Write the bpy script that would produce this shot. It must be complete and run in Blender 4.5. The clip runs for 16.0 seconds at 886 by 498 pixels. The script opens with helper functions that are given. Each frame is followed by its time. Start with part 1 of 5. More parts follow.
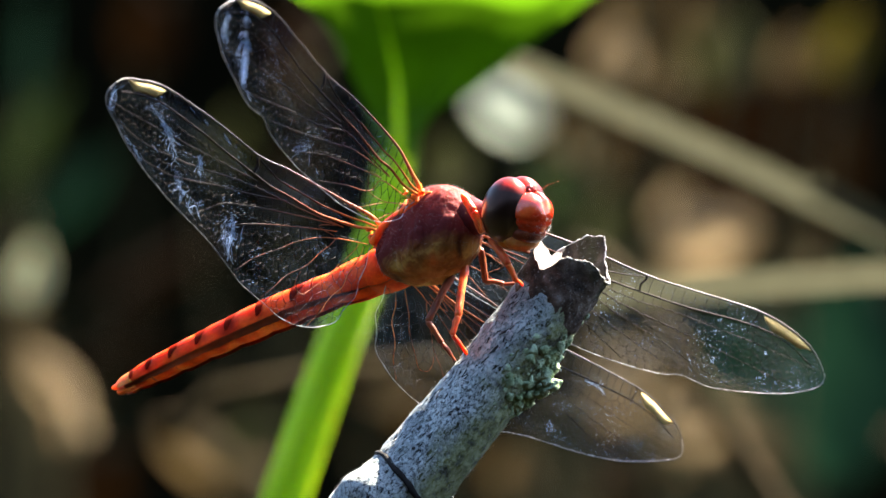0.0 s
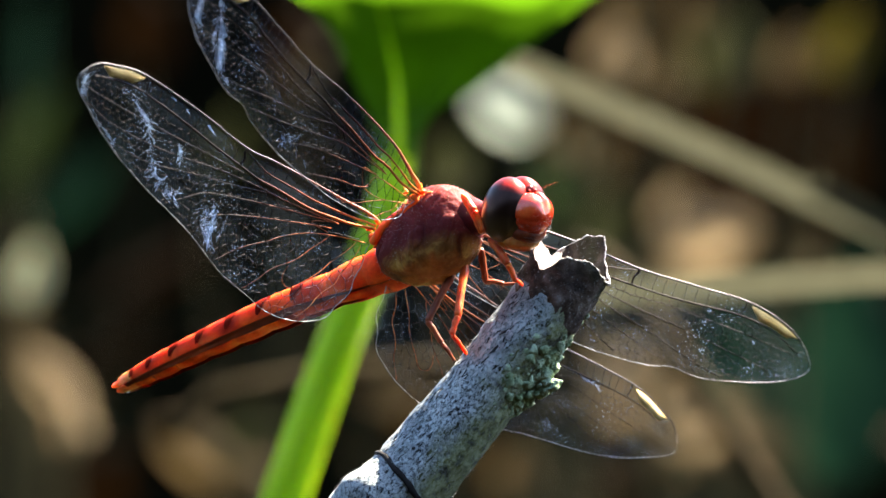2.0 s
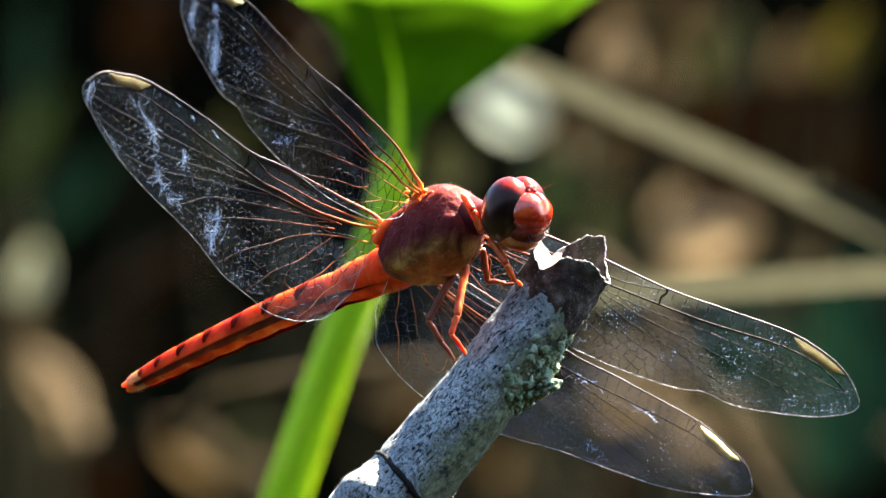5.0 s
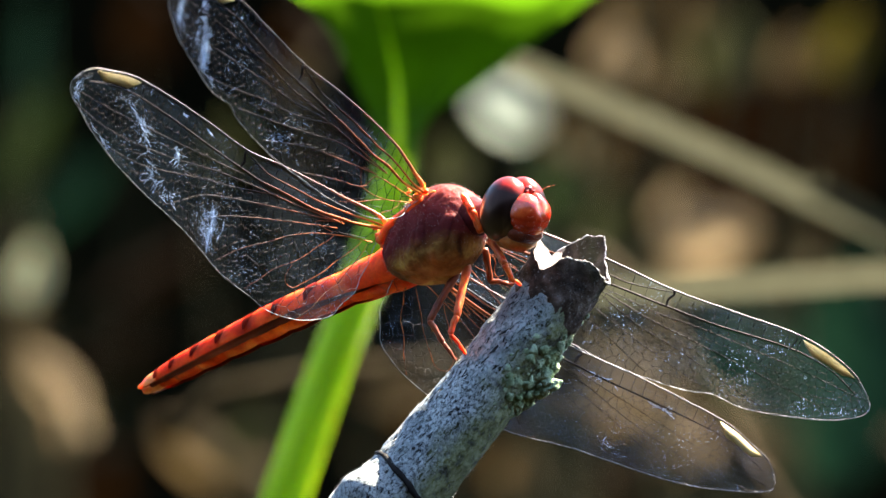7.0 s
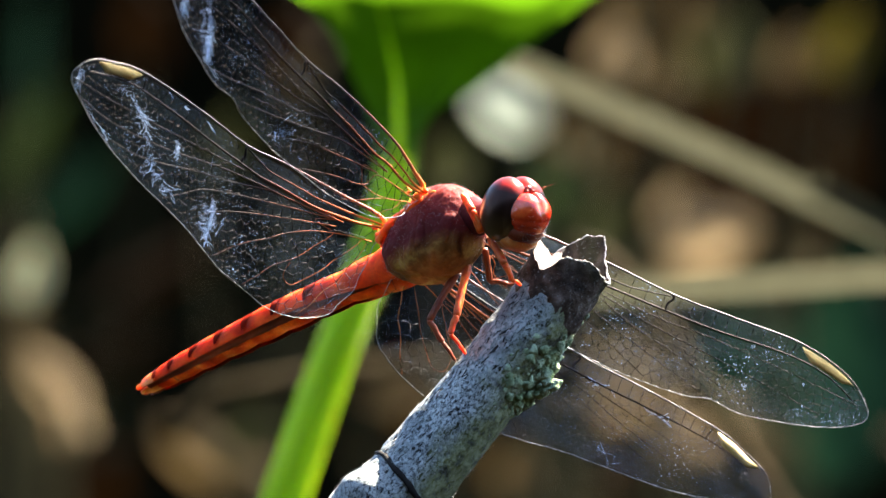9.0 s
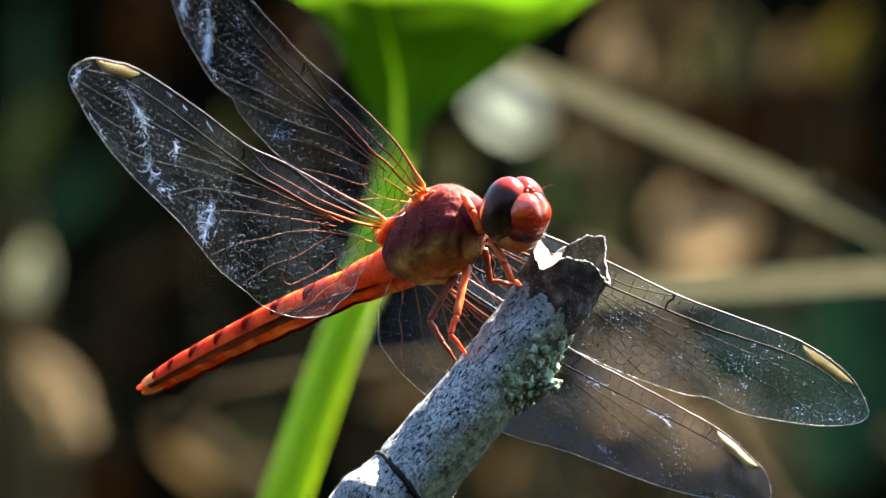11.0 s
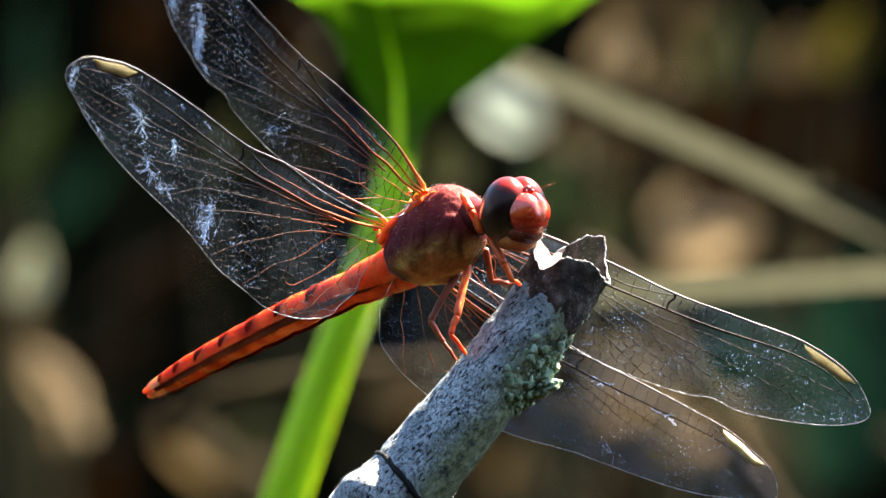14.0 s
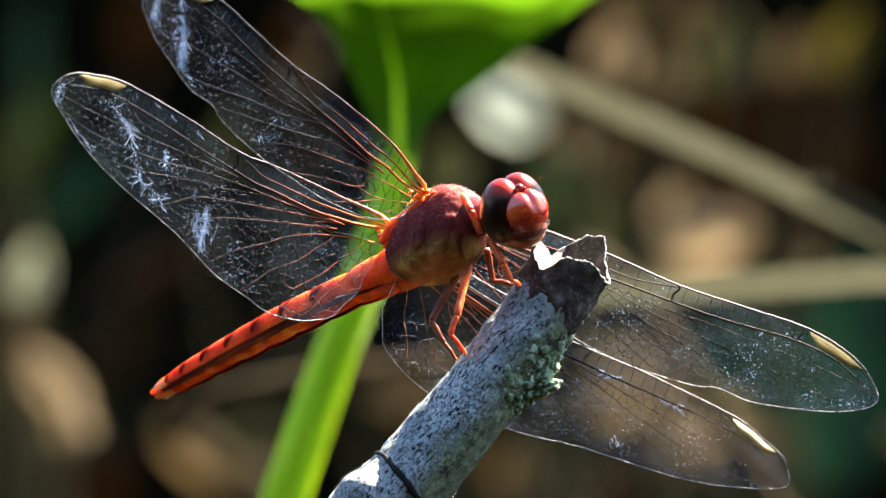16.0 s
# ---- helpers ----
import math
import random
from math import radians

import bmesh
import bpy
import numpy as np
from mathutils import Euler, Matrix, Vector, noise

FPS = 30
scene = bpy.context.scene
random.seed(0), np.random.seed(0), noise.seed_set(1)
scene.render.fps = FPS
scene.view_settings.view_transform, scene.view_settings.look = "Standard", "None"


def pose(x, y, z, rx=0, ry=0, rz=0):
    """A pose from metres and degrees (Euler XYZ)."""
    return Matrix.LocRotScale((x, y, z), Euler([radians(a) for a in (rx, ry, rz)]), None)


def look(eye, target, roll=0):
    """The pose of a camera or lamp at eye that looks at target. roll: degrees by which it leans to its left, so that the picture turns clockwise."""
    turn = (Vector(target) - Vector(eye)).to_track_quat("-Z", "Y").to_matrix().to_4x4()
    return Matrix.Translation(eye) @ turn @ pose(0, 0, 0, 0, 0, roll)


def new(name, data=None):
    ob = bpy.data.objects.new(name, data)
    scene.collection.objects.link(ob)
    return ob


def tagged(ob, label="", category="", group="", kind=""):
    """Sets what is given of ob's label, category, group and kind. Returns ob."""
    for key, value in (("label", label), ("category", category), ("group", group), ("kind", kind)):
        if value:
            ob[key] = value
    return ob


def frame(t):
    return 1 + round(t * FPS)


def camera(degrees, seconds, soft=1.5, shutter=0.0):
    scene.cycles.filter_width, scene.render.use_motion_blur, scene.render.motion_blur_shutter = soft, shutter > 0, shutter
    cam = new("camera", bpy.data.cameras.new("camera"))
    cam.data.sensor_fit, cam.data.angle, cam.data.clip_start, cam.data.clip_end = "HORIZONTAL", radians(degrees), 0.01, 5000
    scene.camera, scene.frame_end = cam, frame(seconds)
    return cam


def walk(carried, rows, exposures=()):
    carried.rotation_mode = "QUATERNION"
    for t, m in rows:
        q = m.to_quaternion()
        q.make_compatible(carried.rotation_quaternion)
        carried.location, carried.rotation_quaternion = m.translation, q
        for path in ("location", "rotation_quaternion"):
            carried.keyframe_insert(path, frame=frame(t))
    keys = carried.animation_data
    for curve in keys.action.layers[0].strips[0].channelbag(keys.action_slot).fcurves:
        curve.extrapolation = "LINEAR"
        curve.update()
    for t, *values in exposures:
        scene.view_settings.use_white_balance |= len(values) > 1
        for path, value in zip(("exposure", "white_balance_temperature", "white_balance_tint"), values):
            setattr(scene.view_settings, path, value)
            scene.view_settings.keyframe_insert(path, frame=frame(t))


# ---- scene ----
cam = camera(4.0, 16.0, soft=1.48, shutter=0.0)
cam.data.dof.use_dof = True
cam.data.dof.focus_distance = 0.896
cam.data.dof.aperture_fstop = 76.0
cam.data.dof.aperture_blades = 0
walk(cam, [(0.0, look((0, -0.898, 0.45), (0, 0, 0.45))), (16.0, look((0, -0.898, 0.45), (0, 0, 0.45)))],
     exposures=[(0.0, 3.7), (16.0, 3.7)])

# ---- light: high sun from behind and to one side, open sky ----
SUN = Vector((0.41, 0.45, 0.79)).normalized()
world = bpy.data.worlds.new("sky")
scene.world = world
world.use_nodes = True
wn = world.node_tree.nodes
sky = wn.new("ShaderNodeTexSky")
sky.sky_type, sky.sun_disc = "NISHITA", False
sky.sun_elevation, sky.sun_rotation = math.asin(SUN.z), math.atan2(SUN.x, SUN.y)
world.node_tree.links.new(sky.outputs[0], wn["Background"].inputs[0])
wn["Background"].inputs[1].default_value = 0.055
sun = new("sun", bpy.data.lights.new("sun", "SUN"))
sun.data.energy, sun.data.angle, sun.data.color = 5.0, radians(0.6), (1.0, 0.895, 0.745)
sun.matrix_basis = look(SUN * 5, (0, 0, 0))


# ---- materials ----
def material(name, rough=0.5, spec=0.5):
    m = bpy.data.materials.new(name)
    m.use_nodes = True
    b = m.node_tree.nodes["Principled BSDF"]
    b.inputs["Roughness"].default_value = rough
    b.inputs["Specular IOR Level"].default_value = spec
    return m, m.node_tree.nodes, m.node_tree.links, b


def coords(nodes, links, kind="Object", stretch=(1, 1, 1)):
    c, mp = nodes.new("ShaderNodeTexCoord"), nodes.new("ShaderNodeMapping")
    mp.inputs["Scale"].default_value = stretch
    links.new(c.outputs[kind], mp.inputs[0])
    return mp.outputs[0]


def grain(nodes, links, vec, size, detail=4.0, rough=0.55, distort=0.0):
    """Noise whose blotches are about size millimetres wide."""
    n = nodes.new("ShaderNodeTexNoise")
    n.inputs["Scale"].default_value, n.inputs["Detail"].default_value = 1000.0 / size / 2, detail
    n.inputs["Roughness"].default_value, n.inputs["Distortion"].default_value = rough, distort
    links.new(vec, n.inputs["Vector"])
    return n.outputs["Fac"]


def ramp(nodes, links, fac, stops):
    r = nodes.new("ShaderNodeValToRGB")
    e = r.color_ramp.elements
    while len(e) < len(stops):
        e.new(0.5)
    for k, (p, c) in zip(e, stops):
        k.position = p
        k.color = (*c, 1) if len(c) == 3 else c
    links.new(fac, r.inputs[0])
    return r.outputs[0]


def grey(v):
    return (v, v, v)


def blend(nodes, links, fac, a, b, kind="MIX"):
    m = nodes.new("ShaderNodeMix")
    m.data_type, m.blend_type = "RGBA", kind
    for sock, v in ((0, fac), (6, a), (7, b)):
        if isinstance(v, (int, float)):
            m.inputs[sock].default_value = v
        elif isinstance(v, tuple):
            m.inputs[sock].default_value = (*v, 1)
        else:
            links.new(v, m.inputs[sock])
    return m.outputs[2]


def relief(nodes, links, bsdf, height, depth, strength=1.0):
    """Bump of the given depth in millimetres."""
    b = nodes.new("ShaderNodeBump")
    b.inputs["Strength"].default_value, b.inputs["Distance"].default_value = strength, depth * 0.001
    links.new(height, b.inputs["Height"])
    links.new(b.outputs[0], bsdf.inputs["Normal"])


def chitin(name, dark, mid, light, rough=0.35, sss=0.3, reach=1.2, blotch=2.2, pit=0.03, spec=0.25, crest=False):
    m, n, l, b = material(name, rough, spec)
    v = coords(n, l)
    big, fine = grain(n, l, v, blotch, 5), grain(n, l, v, 0.16, 3)
    col = ramp(n, l, big, [(0.3, dark), (0.5, mid), (0.72, light)])
    col = blend(n, l, 0.35, col, ramp(n, l, fine, [(0.3, grey(0.45)), (0.7, grey(1.0))]), "MULTIPLY")
    l.new(col, b.inputs["Base Color"])
    b.inputs["Subsurface Weight"].default_value = sss
    b.inputs["Subsurface Radius"].default_value = (1.0, 0.32, 0.12)
    b.inputs["Subsurface Scale"].default_value = reach * 0.001
    l.new(ramp(n, l, fine, [(0.3, grey(rough * 0.8)), (0.75, grey(min(1, rough * 1.6)))]), b.inputs["Roughness"])
    relief(n, l, b, fine, pit)
    if crest:
        # redder along the back, amber towards the sides, a dark line low on each flank
        sx = n.new("ShaderNodeSeparateXYZ")
        l.new(v, sx.inputs[0])
        k = n.new("ShaderNodeMath")
        k.operation = "MULTIPLY_ADD"
        k.inputs[1].default_value, k.inputs[2].default_value = 1000.0 / 3.6, 0.42
        l.new(sx.outputs[2], k.inputs[0])
        w = n.new("ShaderNodeMath")
        w.operation = "MULTIPLY_ADD"
        w.inputs[1].default_value = 0.16
        l.new(grain(n, l, coords(n, l, "Object", (0.4, 1, 1)), 1.0, 4), w.inputs[0])
        l.new(k.outputs[0], w.inputs[2])
        tone = ramp(n, l, w.outputs[0], [(0.20, (0.14, 0.08, 0.08)), (0.34, (0.45, 0.34, 0.32)), (0.47, (1, 1, 1)), (0.80, (0.96, 0.8, 0.9)), (1.0, (0.9, 0.62, 0.8))])
        l.new(blend(n, l, 1.0, col, tone, "MULTIPLY"), b.inputs["Base Color"])
    return m


M_THORAX = chitin("dull_wine_red_chitin", (0.06, 0.010, 0.012), (0.11, 0.016, 0.018), (0.18, 0.03, 0.026), 0.5, 0.25, 0.9, 2.2, 0.03, 0.06)
M_FLANK = chitin("olive_brown_flank_chitin", (0.050, 0.013, 0.006), (0.085, 0.028, 0.009), (0.17, 0.08, 0.022), 0.42, 0.25, 0.7, 0.9, 0.03, 0.1)
M_ORANGE = chitin("orange_chitin", (0.55, 0.10, 0.012), (0.75, 0.17, 0.02), (0.85, 0.27, 0.05), 0.35, 0.6, 1.0, 0.8)
M_LEG = chitin("amber_leg_chitin", (0.30, 0.05, 0.008), (0.58, 0.12, 0.016), (0.86, 0.27, 0.05), 0.38, 0.8, 0.9, 0.7, 0.04, 0.3)
M_DARKLEG = chitin("brown_leg_chitin", (0.16, 0.036, 0.014), (0.27, 0.065, 0.022), (0.38, 0.11, 0.04), 0.35, 0.3, 0.4, 0.9)
M_TERGITE = chitin("translucent_scarlet_chitin", (0.40, 0.015, 0.003), (0.70, 0.050, 0.007), (0.96, 0.15, 0.018), 0.5, 1.0, 1.4, 1.3, 0.03, 0.05)
M_STERNITE = chitin("amber_underside_chitin", (0.20, 0.016, 0.003), (0.55, 0.050, 0.006), (0.84, 0.15, 0.02), 0.5, 1.0, 1.6, 0.9, 0.03, 0.06)
M_BAND = chitin("dark_segment_band", (0.05, 0.003, 0.001), (0.12, 0.006, 0.002), (0.26, 0.014, 0.003), 0.7, 0.5, 0.5, 0.5, 0.02, 0.01)
M_CORE = chitin("dark_abdomen_furrow", (0.07, 0.013, 0.005), (0.16, 0.026, 0.008), (0.32, 0.06, 0.018), 0.5, 0.4, 1.0)
M_TAILTIP = chitin("amber_tail_tip", (0.42, 0.08, 0.015), (0.68, 0.2, 0.03), (0.85, 0.36, 0.08), 0.4, 0.8, 1.2, 0.5)
M_FACE = chitin("glossy_red_face", (0.36, 0.012, 0.003), (0.60, 0.036, 0.006), (0.86, 0.14, 0.02), 0.2, 0.5, 0.8, 0.7, 0.002, 1.0)
M_JAW = chitin("brown_amber_jaw", (0.26, 0.065, 0.014), (0.50, 0.16, 0.036), (0.72, 0.33, 0.10), 0.35, 0.5, 0.7, 0.7, 0.012, 0.15)
M_LIP = chitin("dark_brown_lip", (0.08, 0.014, 0.005), (0.17, 0.032, 0.010), (0.32, 0.09, 0.025), 0.35, 0.4, 0.6, 0.6, 0.012, 0.15)
M_VERTEX = chitin("maroon_vertex", (0.10, 0.008, 0.008), (0.2, 0.015, 0.012), (0.3, 0.03, 0.02), 0.25, 0.2, 0.5, 0.6, 0.003)


def eye_material():
    m, n, l, b = material("compound_eye", 0.28, 0.38)
    b.inputs["Specular Tint"].default_value = (1.0, 0.6, 0.48, 1)
    c = n.new("ShaderNodeTexCoord")
    s = n.new("ShaderNodeSeparateXYZ")
    l.new(c.outputs["Object"], s.inputs[0])
    mm = n.new("ShaderNodeMath")
    mm.operation = "MULTIPLY_ADD"
    mm.inputs[1].default_value, mm.inputs[2].default_value = 1000.0 / 5.6, 0.5
    l.new(s.outputs[2], mm.inputs[0])
    wob = n.new("ShaderNodeMath")
    wob.operation = "MULTIPLY_ADD"
    wob.inputs[1].default_value = 0.12
    l.new(grain(n, l, coords(n, l), 1.5, 3), wob.inputs[0])
    l.new(mm.outputs[0], wob.inputs[2])
    col = ramp(n, l, wob.outputs[0], [(0.10, (0.24, 0.16, 0.06)), (0.34, (0.10, 0.062, 0.024)), (0.50, (0.014, 0.008, 0.006)),
                                      (0.78, (0.012, 0.004, 0.004)), (0.86, (0.30, 0.012, 0.008)), (1.0, (0.52, 0.022, 0.012))])
    # a row of dark upright flecks in the paler lower half
    flecks = ramp(n, l, grain(n, l, coords(n, l, "Object", (1.0, 1.0, 0.22)), 0.55, 2), [(0.50, grey(0.35)), (0.62, grey(1.0))])
    col = blend(n, l, 1.0, col, flecks, "MULTIPLY")
    l.new(col, b.inputs["Base Color"])
    return m


M_EYE = eye_material()


def vein_material(name="wing_vein", rough=0.55, spec=0.07):
    """Orange at the root of the wing, dark brown further out."""
    m, n, l, b = material(name, rough, spec)
    c = n.new("ShaderNodeTexCoord")
    s = n.new("ShaderNodeSeparateXYZ")
    l.new(c.outputs["Object"], s.inputs[0])
    k = n.new("ShaderNodeMath")
    k.operation = "MULTIPLY_ADD"
    k.inputs[1].default_value = 1000.0 / 36.0
    l.new(s.outputs[0], k.inputs[0])
    w = n.new("ShaderNodeMath")
    w.operation = "MULTIPLY"
    w.inputs[1].default_value = 0.16
    l.new(grain(n, l, coords(n, l), 2.0, 2), w.inputs[0])
    l.new(w.outputs[0], k.inputs[2])
    col = ramp(n, l, k.outputs[0], [(0.06, (0.80, 0.22, 0.03)), (0.16, (0.40, 0.09, 0.02)), (0.30, (0.14, 0.038, 0.014)), (0.46, (0.016, 0.010, 0.008))])
    l.new(col, b.inputs["Base Color"])
    relief(n, l, b, grain(n, l, coords(n, l), 0.09, 3, 0.6), 0.05)
    return m


M_VEIN = vein_material()
M_COSTA = vein_material("leading_wing_vein", 0.5, 0.7)
M_EDGE = chitin("pale_wing_edge", (0.14, 0.13, 0.12), (0.26, 0.245, 0.235), (0.42, 0.40, 0.40), 0.35, 0.0, 0.2, 1.0, 0.0, 0.5)
M_NET = chitin("dark_net_vein", (0.007, 0.005, 0.005), (0.014, 0.009, 0.007), (0.026, 0.015, 0.011), 0.5, 0.0, 0.1, 3.0, 0.0, 0.06)


def membrane_material(name):
    """Clear, slightly wrinkled film: mostly see-through, with a skin of gloss, worn places, specks for dust and
    sparkle, and a blue haze for sheen.
    """
    m = bpy.data.materials.new(name)
    m.use_nodes = True
    n, l = m.node_tree.nodes, m.node_tree.links
    n.remove(n["Principled BSDF"])
    v = coords(n, l)
    clear, gloss, dust = n.new("ShaderNodeBsdfTransparent"), n.new("ShaderNodeBsdfGlossy"), n.new("ShaderNodeBsdfDiffuse")
    haze = n.new("ShaderNodeBsdfTranslucent")
    clear.inputs[0].default_value = (0.84, 0.85, 0.86, 1)
    gloss.inputs["Roughness"].default_value = 0.18
    gloss.inputs[0].default_value = (0.7, 0.86, 1.0, 1)
    dust.inputs[0].default_value = (0.66, 0.75, 0.90, 1)
    # blue haze colour stands in for the bluish sheen of the film
    haze.inputs[0].default_value = (0.45, 0.66, 1.0, 1)
    bump = n.new("ShaderNodeBump")
    bump.inputs["Strength"].default_value, bump.inputs["Distance"].default_value = 1.0, 0.0001
    l.new(grain(n, l, coords(n, l, "Object", (0.5, 1, 1)), 0.6, 4, 0.6, 0.6), bump.inputs["Height"])
    l.new(bump.outputs[0], gloss.inputs["Normal"])
    # pale specks are dust and also imitate sparkle
    speck = ramp(n, l, grain(n, l, v, 0.052, 1), [(0.67, grey(0)), (0.75, grey(0.85))])
    rubbed = ramp(n, l, grain(n, l, v, 2.4, 3), [(0.46, grey(0.08)), (0.64, grey(1))])
    marks = blend(n, l, 1.0, speck, rubbed, "MULTIPLY")
    a = n.new("ShaderNodeMixShader")
    a.inputs[0].default_value = 0.012
    l.new(clear.outputs[0], a.inputs[1])
    l.new(gloss.outputs[0], a.inputs[2])
    h = n.new("ShaderNodeMixShader")
    l.new(ramp(n, l, grain(n, l, v, 3.2, 4), [(0.42, grey(0.0012)), (0.68, grey(0.008))]), h.inputs[0])
    l.new(a.outputs[0], h.inputs[1])
    l.new(haze.outputs[0], h.inputs[2])
    both = n.new("ShaderNodeMixShader")
    both.inputs[0].default_value = 0.5
    l.new(dust.outputs[0], both.inputs[1])
    l.new(haze.outputs[0], both.inputs[2])
    o = n.new("ShaderNodeMixShader")
    l.new(marks, o.inputs[0])
    l.new(h.outputs[0], o.inputs[1])
    l.new(both.outputs[0], o.inputs[2])
    l.new(o.outputs[0], n["Material Output"].inputs[0])
    return m


M_WING = membrane_material("clear_wing_film")
M_STIGMA = chitin("honey_wing_spot", (0.40, 0.28, 0.10), (0.50, 0.36, 0.14), (0.58, 0.42, 0.18), 0.45, 0.06, 1.0, 0.8)
M_STIGMA.node_tree.nodes["Principled BSDF"].inputs["Subsurface Radius"].default_value = (1.0, 0.85, 0.6)


def bark_material():
    """Pale crust with black pits and fine cracks; green algae on the damp lower side."""
    m, n, l, b = material("pale_lichened_bark", 0.85, 0.2)
    v = coords(n, l)
    rot = n.new("ShaderNodeMapping")
    rot.inputs["Rotation"].default_value = (0, radians(-39), 0)
    l.new(v, rot.inputs[0])
    fine = n.new("ShaderNodeMapping")
    fine.inputs["Scale"].default_value = (1, 1, 0.6)
    l.new(rot.outputs[0], fine.inputs[0])
    along = fine.outputs[0]
    pale = ramp(n, l, grain(n, l, along, 1.6, 6, 0.65), [(0.3, (0.23, 0.28, 0.29)), (0.5, (0.43, 0.49, 0.50)), (0.72, (0.64, 0.70, 0.70))])
    cracks = ramp(n, l, grain(n, l, along, 0.09, 8, 0.85, 0.6), [(0.41, grey(0.0)), (0.50, grey(1.0))])
    worn = ramp(n, l, grain(n, l, v, 1.3, 3), [(0.34, grey(0.5)), (0.56, grey(0))])
    cracks = blend(n, l, worn, cracks, (1.0, 1.0, 1.0))
    col = blend(n, l, cracks, (0.035, 0.037, 0.04), pale)
    pits = ramp(n, l, grain(n, l, along, 0.12, 4, 0.7, 0.4), [(0.60, grey(0)), (0.66, grey(1))])
    col = blend(n, l, pits, col, (0.012, 0.012, 0.013))
    dash = n.new("ShaderNodeMapping")
    dash.inputs["Scale"].default_value = (1, 1, 0.42)
    l.new(rot.outputs[0], dash.inputs[0])
    flecks = ramp(n, l, grain(n, l, dash.outputs[0], 0.14, 3, 0.6, 0.5), [(0.575, grey(0)), (0.62, grey(0.95))])
    col = blend(n, l, flecks, col, (0.014, 0.015, 0.017))
    sx = n.new("ShaderNodeSeparateXYZ")
    l.new(rot.outputs[0], sx.inputs[0])
    k = n.new("ShaderNodeMath")
    k.operation = "MULTIPLY_ADD"
    k.inputs[1].default_value, k.inputs[2].default_value = 1000.0 / 6.0, 45.80
    l.new(sx.outputs[0], k.inputs[0])
    w = n.new("ShaderNodeMath")
    w.operation = "MULTIPLY_ADD"
    w.inputs[1].default_value = 0.9
    l.new(grain(n, l, v, 1.6, 5), w.inputs[0])
    l.new(k.outputs[0], w.inputs[2])
    damp = ramp(n, l, w.outputs[0], [(0.42, grey(0)), (0.72, grey(0.8))])
    moss = ramp(n, l, grain(n, l, v, 0.35, 4), [(0.35, (0.05, 0.053, 0.016)), (0.5, (0.23, 0.255, 0.085)), (0.68, (0.38, 0.41, 0.20))])
    col = blend(n, l, damp, col, moss)
    l.new(col, b.inputs["Base Color"])
    hgt = blend(n, l, 0.5, cracks, grain(n, l, v, 0.16, 4))
    relief(n, l, b, hgt, 0.3)
    return m


M_BARK = bark_material()


def broken_shade_material():
    m, n, l, b = material("broken_bark_with_shade", 0.9, 0.25)
    v = coords(n, l)
    # brown bark tones, darkened to carry the backlit shade of the end
    col = ramp(n, l, grain(n, l, v, 0.7, 5), [(0.35, (0.024, 0.017, 0.013)), (0.5, (0.085, 0.058, 0.044)), (0.62, (0.17, 0.13, 0.105)), (0.75, (0.34, 0.29, 0.26))])
    flakes = ramp(n, l, grain(n, l, v, 0.10, 3, 0.7), [(0.60, grey(0)), (0.68, grey(0.8))])
    col = blend(n, l, flakes, col, (0.36, 0.37, 0.36))
    moss = ramp(n, l, grain(n, l, v, 2.2, 3), [(0.50, grey(0)), (0.70, grey(0.75))])
    col = blend(n, l, moss, col, (0.06, 0.075, 0.025))
    l.new(col, b.inputs["Base Color"])
    relief(n, l, b, grain(n, l, v, 0.35, 7, 0.7), 0.6)
    return m


M_BROKEN_SHADE = broken_shade_material()


def plain(name, stops, size, rough=0.8, depth=0.1, spec=0.3, through_light=0.0, tint=None):
    """Two-scale mottled surface; thin leaves also let light through."""
    m, n, l, b = material(name, rough, spec)
    v = coords(n, l)
    col = ramp(n, l, grain(n, l, v, size, 5), stops)
    col = blend(n, l, 0.3, col, ramp(n, l, grain(n, l, v, size / 9, 3), [(0.3, grey(0.4)), (0.7, grey(1))]), "MULTIPLY")
    l.new(col, b.inputs["Base Color"])
    relief(n, l, b, grain(n, l, v, size / 6, 4), depth)
    if through_light:
        t, mix = n.new("ShaderNodeBsdfTranslucent"), n.new("ShaderNodeMixShader")
        if tint:
            l.new(blend(n, l, 1.0, col, tint, "MULTIPLY"), t.inputs[0])
        else:
            l.new(col, t.inputs[0])
        mix.inputs[0].default_value = through_light
        l.new(b.outputs[0], mix.inputs[1])
        l.new(t.outputs[0], mix.inputs[2])
        l.new(mix.outputs[0], n["Material Output"].inputs[0])
    return m


# pale blue for scratches and for strokes that imitate glints of the film
M_SCUFF_GLINT = plain("pale_blue_scuff_and_glint", [(0.3, (0.4788, 0.6583, 0.9476)), (0.8, (0.7382, 0.8678, 0.9975))], 1.0, 0.4, 0.0, 0.5, 0.5)
M_WOOD = plain("bare_splintered_wood", [(0.3, (0.12, 0.09, 0.07)), (0.5, (0.34, 0.29, 0.25)), (0.7, (0.58, 0.54, 0.49))], 0.5, 0.8, 0.35)
M_SEAM = plain("black_bark_split", [(0.3, (0.003, 0.0025, 0.0025)), (0.7, (0.015, 0.013, 0.012))], 0.5, 0.9, 0.1)
M_CRUST = plain("white_rim_crust", [(0.3, (0.36, 0.33, 0.30)), (0.5, (0.58, 0.55, 0.52)), (0.72, (0.75, 0.73, 0.71))], 0.3, 0.9, 0.1)
M_LICHEN = plain("grey_green_lichen", [(0.3, (0.1056, 0.1478, 0.0576)), (0.5, (0.3168, 0.4092, 0.2496)), (0.72, (0.6125, 0.7389, 0.5568))], 0.5, 0.95, 0.12)
